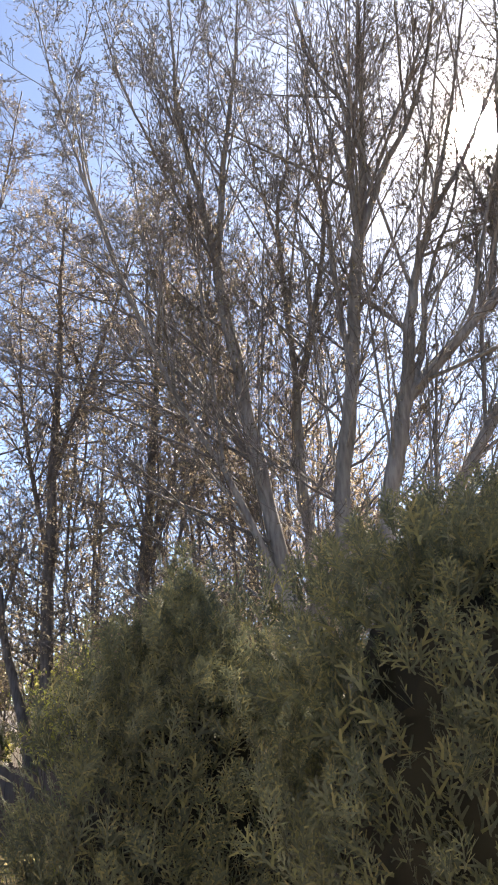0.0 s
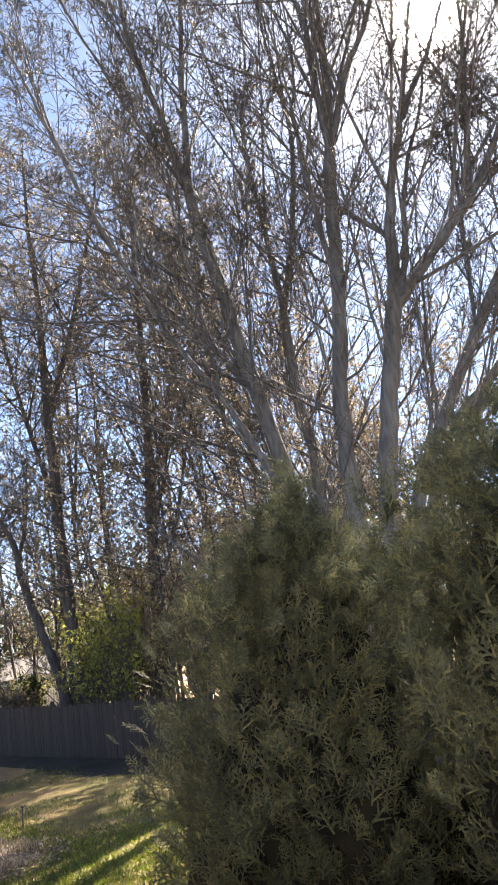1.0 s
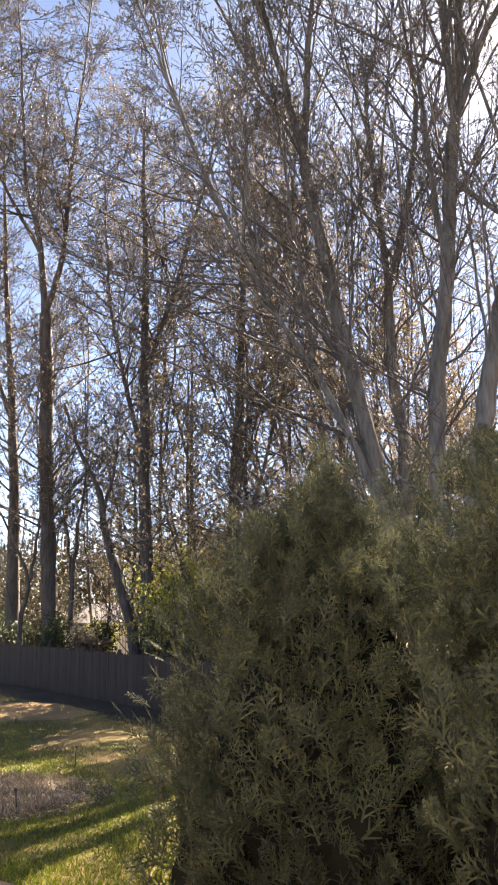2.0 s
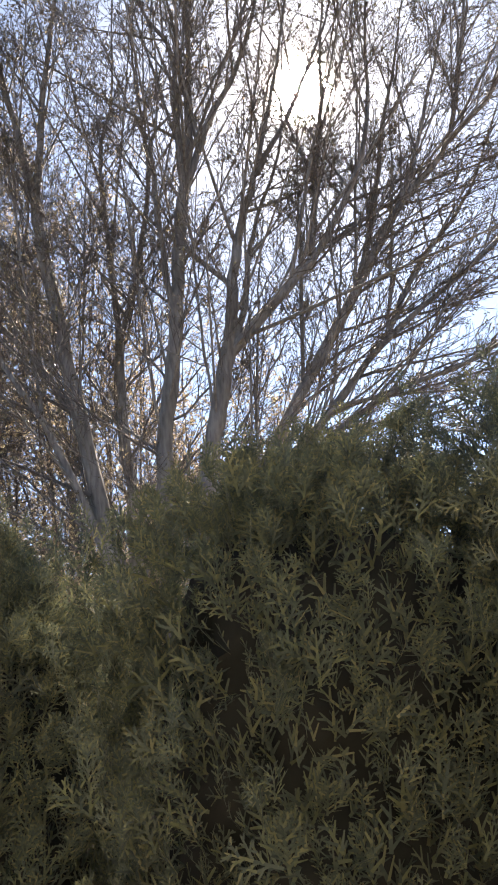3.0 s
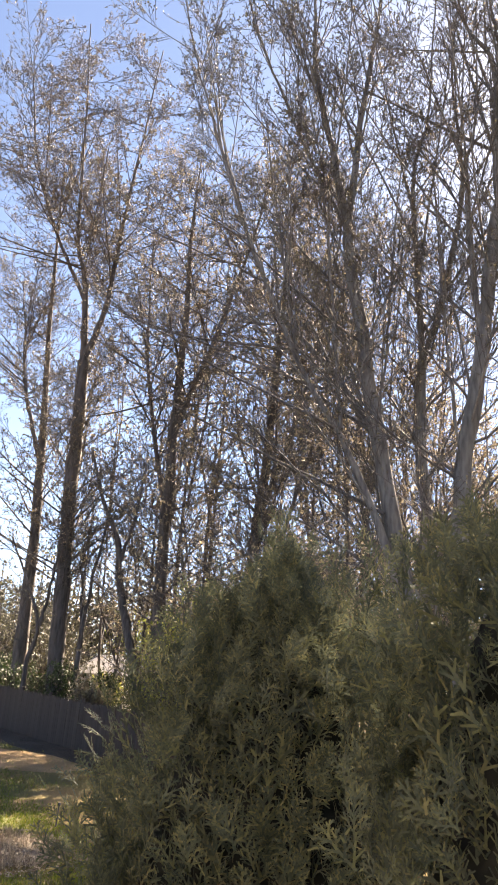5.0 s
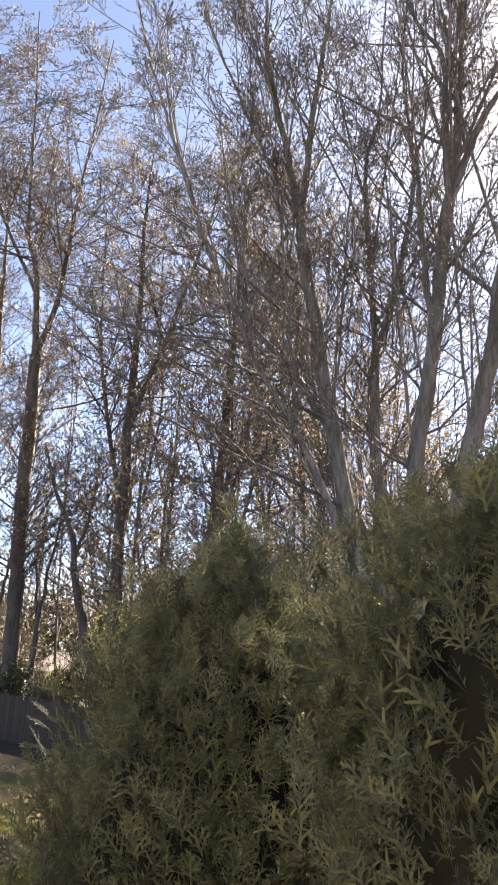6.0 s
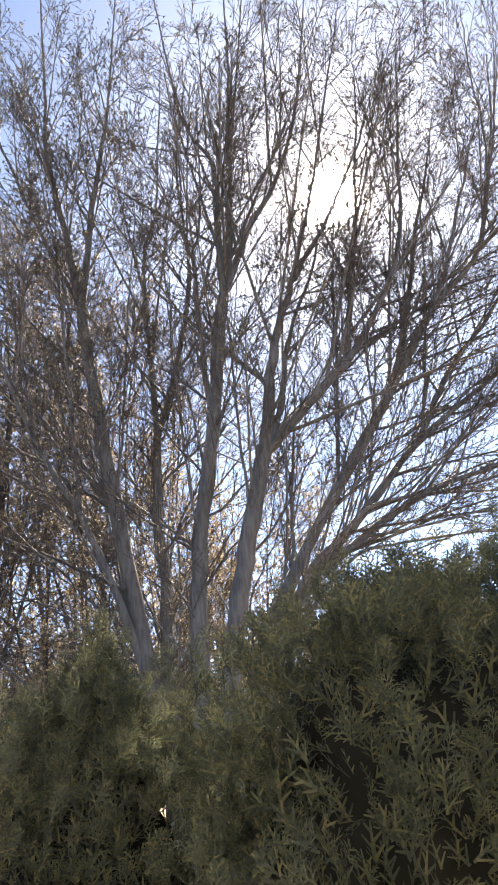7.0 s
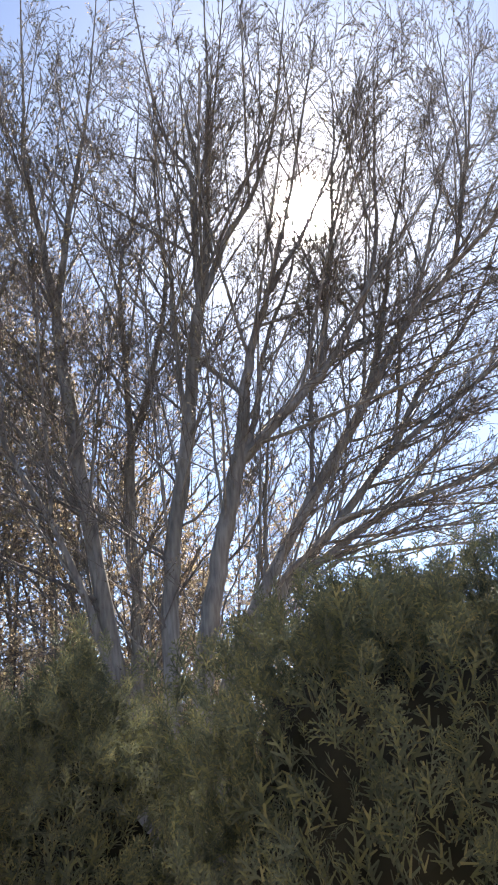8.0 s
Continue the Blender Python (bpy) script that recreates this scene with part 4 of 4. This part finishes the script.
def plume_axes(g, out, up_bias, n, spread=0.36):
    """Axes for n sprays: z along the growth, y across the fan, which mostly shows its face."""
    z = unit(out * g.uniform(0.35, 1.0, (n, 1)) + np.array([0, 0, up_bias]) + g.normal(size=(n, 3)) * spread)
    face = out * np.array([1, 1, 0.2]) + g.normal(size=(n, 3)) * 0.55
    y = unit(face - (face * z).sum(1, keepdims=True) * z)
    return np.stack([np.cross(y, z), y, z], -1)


def strewn(name, g, kinds, places, axes, sizes, material):
    """One mesh of many sprays."""
    which = g.integers(0, len(kinds), len(places))
    vs, qs, at = [], [], 0
    for k, (fv, fq) in enumerate(kinds):
        w = np.where(which == k)[0]
        vs.append((np.einsum("nij,vj->nvi", axes[w], fv) * sizes[w, None, None] + places[w, None]).reshape(-1, 3))
        qs.append((fq[None] + (np.arange(len(w)) * len(fv))[:, None, None] + at).reshape(-1, 4))
        at += len(w) * len(fv)
    return mesh_of(name, np.vstack(vs), np.vstack(qs), material)


def arborvitae(seed, cx, cy, radius, shoulder, top_z, tips, label, blunt=2.1, plumes=500, singles=95, sprigs=4900, fine=1.0):
    g = np.random.default_rng(seed)
    base = np.array([cx, cy, 0.0])
    tree_ob = thing("arborvitae", base, label, "hedge shrub", "hedge row")

    def lump(a, z, f, h):
        return noise.noise((math.cos(a) * f + seed * 3.1, math.sin(a) * f, z * h))

    def reach(z, a):
        low = 1.0 + 0.16 * (1 - min(max(z / 2.2, 0), 1))
        u = min(max((z - shoulder) / (top_z - shoulder), 0), 1)
        return radius * low * math.sqrt(max(1 - u ** blunt, 0.0)) + 0.13 * lump(a, z, 2.1, 1.7) + 0.08 * lump(a, z, 5.0, 3.2)

    # inner mass of old foliage: closed shell, its dark colour standing for inner shade
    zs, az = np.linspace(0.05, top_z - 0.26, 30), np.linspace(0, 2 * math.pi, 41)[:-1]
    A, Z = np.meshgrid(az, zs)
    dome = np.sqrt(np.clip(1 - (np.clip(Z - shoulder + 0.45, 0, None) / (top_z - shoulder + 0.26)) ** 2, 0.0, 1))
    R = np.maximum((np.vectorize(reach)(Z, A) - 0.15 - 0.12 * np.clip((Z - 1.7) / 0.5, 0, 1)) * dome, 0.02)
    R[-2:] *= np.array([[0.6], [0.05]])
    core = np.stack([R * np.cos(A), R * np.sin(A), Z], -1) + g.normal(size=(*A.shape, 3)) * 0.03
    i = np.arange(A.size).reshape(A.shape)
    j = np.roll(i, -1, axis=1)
    part("inner_mass", mesh_of("inner_mass", core.reshape(-1, 3), np.stack([i[:-1], j[:-1], j[1:], i[1:]], -1).reshape(-1, 4), THUJA_CORE_SHADE, True), tree_ob, "closed brown inner shell, coloured dark for the shade among the twigs")
    # trunk
    v, f = tubes(np.array([[(0, 0, -0.4), (0.02, 0, top_z * 0.5), (0, 0, top_z - 0.1)]]), np.array([[0.09, 0.05, 0.015]]), 8)
    part("trunk", mesh_of("trunk", v, f, BARK_DARK, True), tree_ob)

    # plumes: evenly spread over the dome and the side of the deck, some sunk in as dark hollows
    pos, outs, scale = [], [], []
    tries = 0
    while len(pos) < plumes and tries < 60000:
        tries += 1
        z = top_z - (top_z - 0.3) * g.random() ** 1.15
        a = g.uniform(0, 2 * math.pi)
        if -math.sin(a) < -0.15 and z < top_z - 0.7:   # the deck lies towards -y
            continue
        if z < 1.0 and g.random() < 0.3:
            continue
        u = max(0.0, (z - shoulder) / (top_z - shoulder))
        deep = lump(a + 1.0, z, 4.2, 3.4)
        if deep < -0.26 and u < 0.6:
            continue
        rr = max(reach(z, a), 0.05) + 0.36 * min(deep, 0.2) + g.uniform(-0.04, 0.04)
        if u > 0.75:
            rr *= g.random() ** 0.5
        if len(pos) % 5 == 4:                      # on the crown of the dome
            u = 0.5 + 0.5 * g.random()
            z = shoulder + (top_z - shoulder) * u - 0.03
            rr = radius * math.sqrt(max(1 - u ** blunt, 0.0)) * g.random() ** 0.5 + 0.05
        p = np.array([rr * math.cos(a), rr * math.sin(a), z])
        if pos and np.min(np.linalg.norm(np.array(pos) - p, axis=1)) < 0.085:
            continue
        pos.append(p)
        outs.append(unit(np.array([math.cos(a) * (1 - 0.6 * u), math.sin(a) * (1 - 0.6 * u), 0.15 + 0.7 * u])))
        scale.append(1.0 - 0.2 * u)
    for tx, ty, tz, tr in tips:                    # leaders that stand above the dome
        for q in range(28):
            hgt = g.random()
            a = g.uniform(0, 2 * math.pi)
            rr = tr * (1 - hgt) * g.uniform(0.3, 1)
            pos.append(np.array([tx - cx + rr * math.cos(a), ty - cy + rr * math.sin(a), tz - 0.10 - 0.50 * (1 - hgt)]))
            outs.append(unit(np.array([math.cos(a) * 0.5, math.sin(a) * 0.5, 0.7])))
            scale.append(0.7)
    pos, outs, scale = np.array(pos), np.array(outs), np.array(scale)
    per = 6
    n = len(pos) * per
    P, O = np.repeat(pos, per, 0), np.repeat(outs, per, 0)
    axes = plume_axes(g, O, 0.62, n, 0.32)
    size = g.uniform(0.07, 0.15, n) * np.repeat(scale, per) * fine
    P = P - O * g.uniform(0.02, 0.20, (n, 1)) + g.normal(size=(n, 3)) * 0.045
    part("foliage", strewn("foliage", g, FRONDS, P, axes, size, THUJA), tree_ob, kind="stuff")

    # short scaly sprigs deeper in, which close the gaps
    m = sprigs
    Zs = top_z - (top_z - 0.4) * g.random(m) ** 1.1
    As = np.where(Zs > top_z - 0.6, g.uniform(0, 2 * math.pi, m), -math.pi / 2 - 0.2 + g.normal(size=m) * 1.2)
    Rs = np.maximum(np.vectorize(reach)(Zs, As) - g.uniform(0.08, 0.30, m), 0.02)
    Rs = np.where(Zs > top_z - 0.4, np.maximum(Rs, 0.1) * np.sqrt(g.random(m)), Rs)
    p = np.stack([Rs * np.cos(As), Rs * np.sin(As), Zs - 0.08], 1)
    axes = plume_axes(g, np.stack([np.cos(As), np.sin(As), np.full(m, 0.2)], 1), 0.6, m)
    part("inner_foliage", strewn("inner_foliage", g, SPRIGS, p, axes, g.uniform(0.06, 0.12, m), THUJA), tree_ob, kind="stuff")

    # the foremost sprays, each a piece of its own
    front = np.where((pos[:, 1] < -0.35 * radius) & (pos[:, 2] > 1.4))[0]
    for i in g.choice(front, min(singles, len(front)), replace=False):
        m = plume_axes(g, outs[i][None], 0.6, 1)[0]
        s = g.uniform(0.8, 1.2) * scale[i] * fine
        ob = part("spray", SPRAYS[g.integers(0, len(SPRAYS))], tree_ob)
        ob.matrix_local = Matrix.Translation(pos[i] - outs[i] * 0.06) @ (Matrix(m.tolist()).to_4x4()) @ Matrix.Scale(s, 4)


arborvitae(1, -0.42, 3.64, 0.75, 2.2, 3.30, [(-0.35, 3.32, 3.48, 0.19), (-0.58, 3.4, 3.16, 0.15)], "dark green rounded arborvitae at the end of a hedge", 1.05)
arborvitae(2, 0.88, 2.98, 0.94, 2.75, 3.46, [(0.46, 2.75, 3.30, 0.22), (0.16, 2.72, 3.10, 0.2), (1.15, 2.7, 3.68, 0.28), (0.85, 2.9, 3.62, 0.28), (0.6, 2.8, 3.50, 0.25)], "dark green arborvitae with a sunlit yellowish top", 2.6)
arborvitae(3, 1.98, 2.55, 1.0, 3.0, 3.70, [(1.5, 2.5, 3.75, 0.28), (1.85, 2.4, 3.84, 0.28), (2.5, 2.3, 3.80, 0.25)], "broad dark green arborvitae with a sunlit top", 3.0, plumes=620, singles=60, sprigs=7200, fine=0.76)


# ---- deck and railing ----
RAIL_RUN = np.array([0.90, -0.434])
RAIL_RUN = RAIL_RUN / np.linalg.norm(RAIL_RUN)
RAIL_AT = np.array([-1.47, 2.50])
RAIL_TURN = math.atan2(RAIL_RUN[1], RAIL_RUN[0])


def railing(s0, s1, deck_z, top_z):
    foot = RAIL_AT + RAIL_RUN * s0
    n = s1 - s0
    top = thing("deck_railing", (*foot, deck_z), "weathered brown wooden deck railing with a flat cap board", "railing")
    top.rotation_euler = (0, 0, RAIL_TURN)
    h = top_z - deck_z
    part("cap", board("cap", n, 0.06, 0.022, RAIL_WOOD, 0.006), top, "pale worn cap board").location = (n / 2, 0.04, h - 0.022)
    part("upper_rail", board("upper_rail", n, 0.04, 0.14, RAIL_WOOD), top).location = (n / 2, 0.04, h - 0.164)
    part("lower_rail", board("lower_rail", n, 0.04, 0.09, RAIL_WOOD), top).location = (n / 2, 0, 0.09)
    slat = board("baluster", 0.035, 0.035, h - 0.342, RAIL_WOOD)
    i = 0.12
    while i < n - 0.05:
        part("baluster", slat, top).location = (i, 0, 0.18)
        i += 0.125
    post = board("post", 0.09, 0.09, h - 0.024, RAIL_WOOD)
    for i in range(int(n / 1.8) + 1):
        part("post", post, top).location = (0.06 + i * 1.8, 0.107, 0)


railing(-2.2, 4.2, 1.02, 1.93)
deck_foot = RAIL_AT + RAIL_RUN * 1.0
deck = tagged(new("deck"), "plain wooden plank deck", "deck", kind="structure")
deck.location, deck.rotation_euler = (*deck_foot, 0), (0, 0, RAIL_TURN)
plank = board("plank", 6.4, 0.138, 0.03, DECK_WOOD)
for i in range(25):
    part("plank", plank, deck).location = (0, -0.02 - i * 0.144, 0.99)
for x in (-3.0, 0.0, 3.0):
    part("joist", board("joist", 0.06, 3.5, 1.27, DECK_WOOD), deck).location = (x, -1.75, -0.285)
# out of view: pale wall added to throw sunlight back onto the hedge
wall = tagged(new("wall_house", board("wall_house", 20, 0.25, 6.6, SIDING, 0.01)), "unseen pale sided wall added behind the deck to bounce light", "wall", kind="structure")
wall.location = (*(deck_foot + np.array([RAIL_RUN[1], -RAIL_RUN[0]]) * 3.85), -0.4)
wall.rotation_euler = (0, 0, RAIL_TURN)
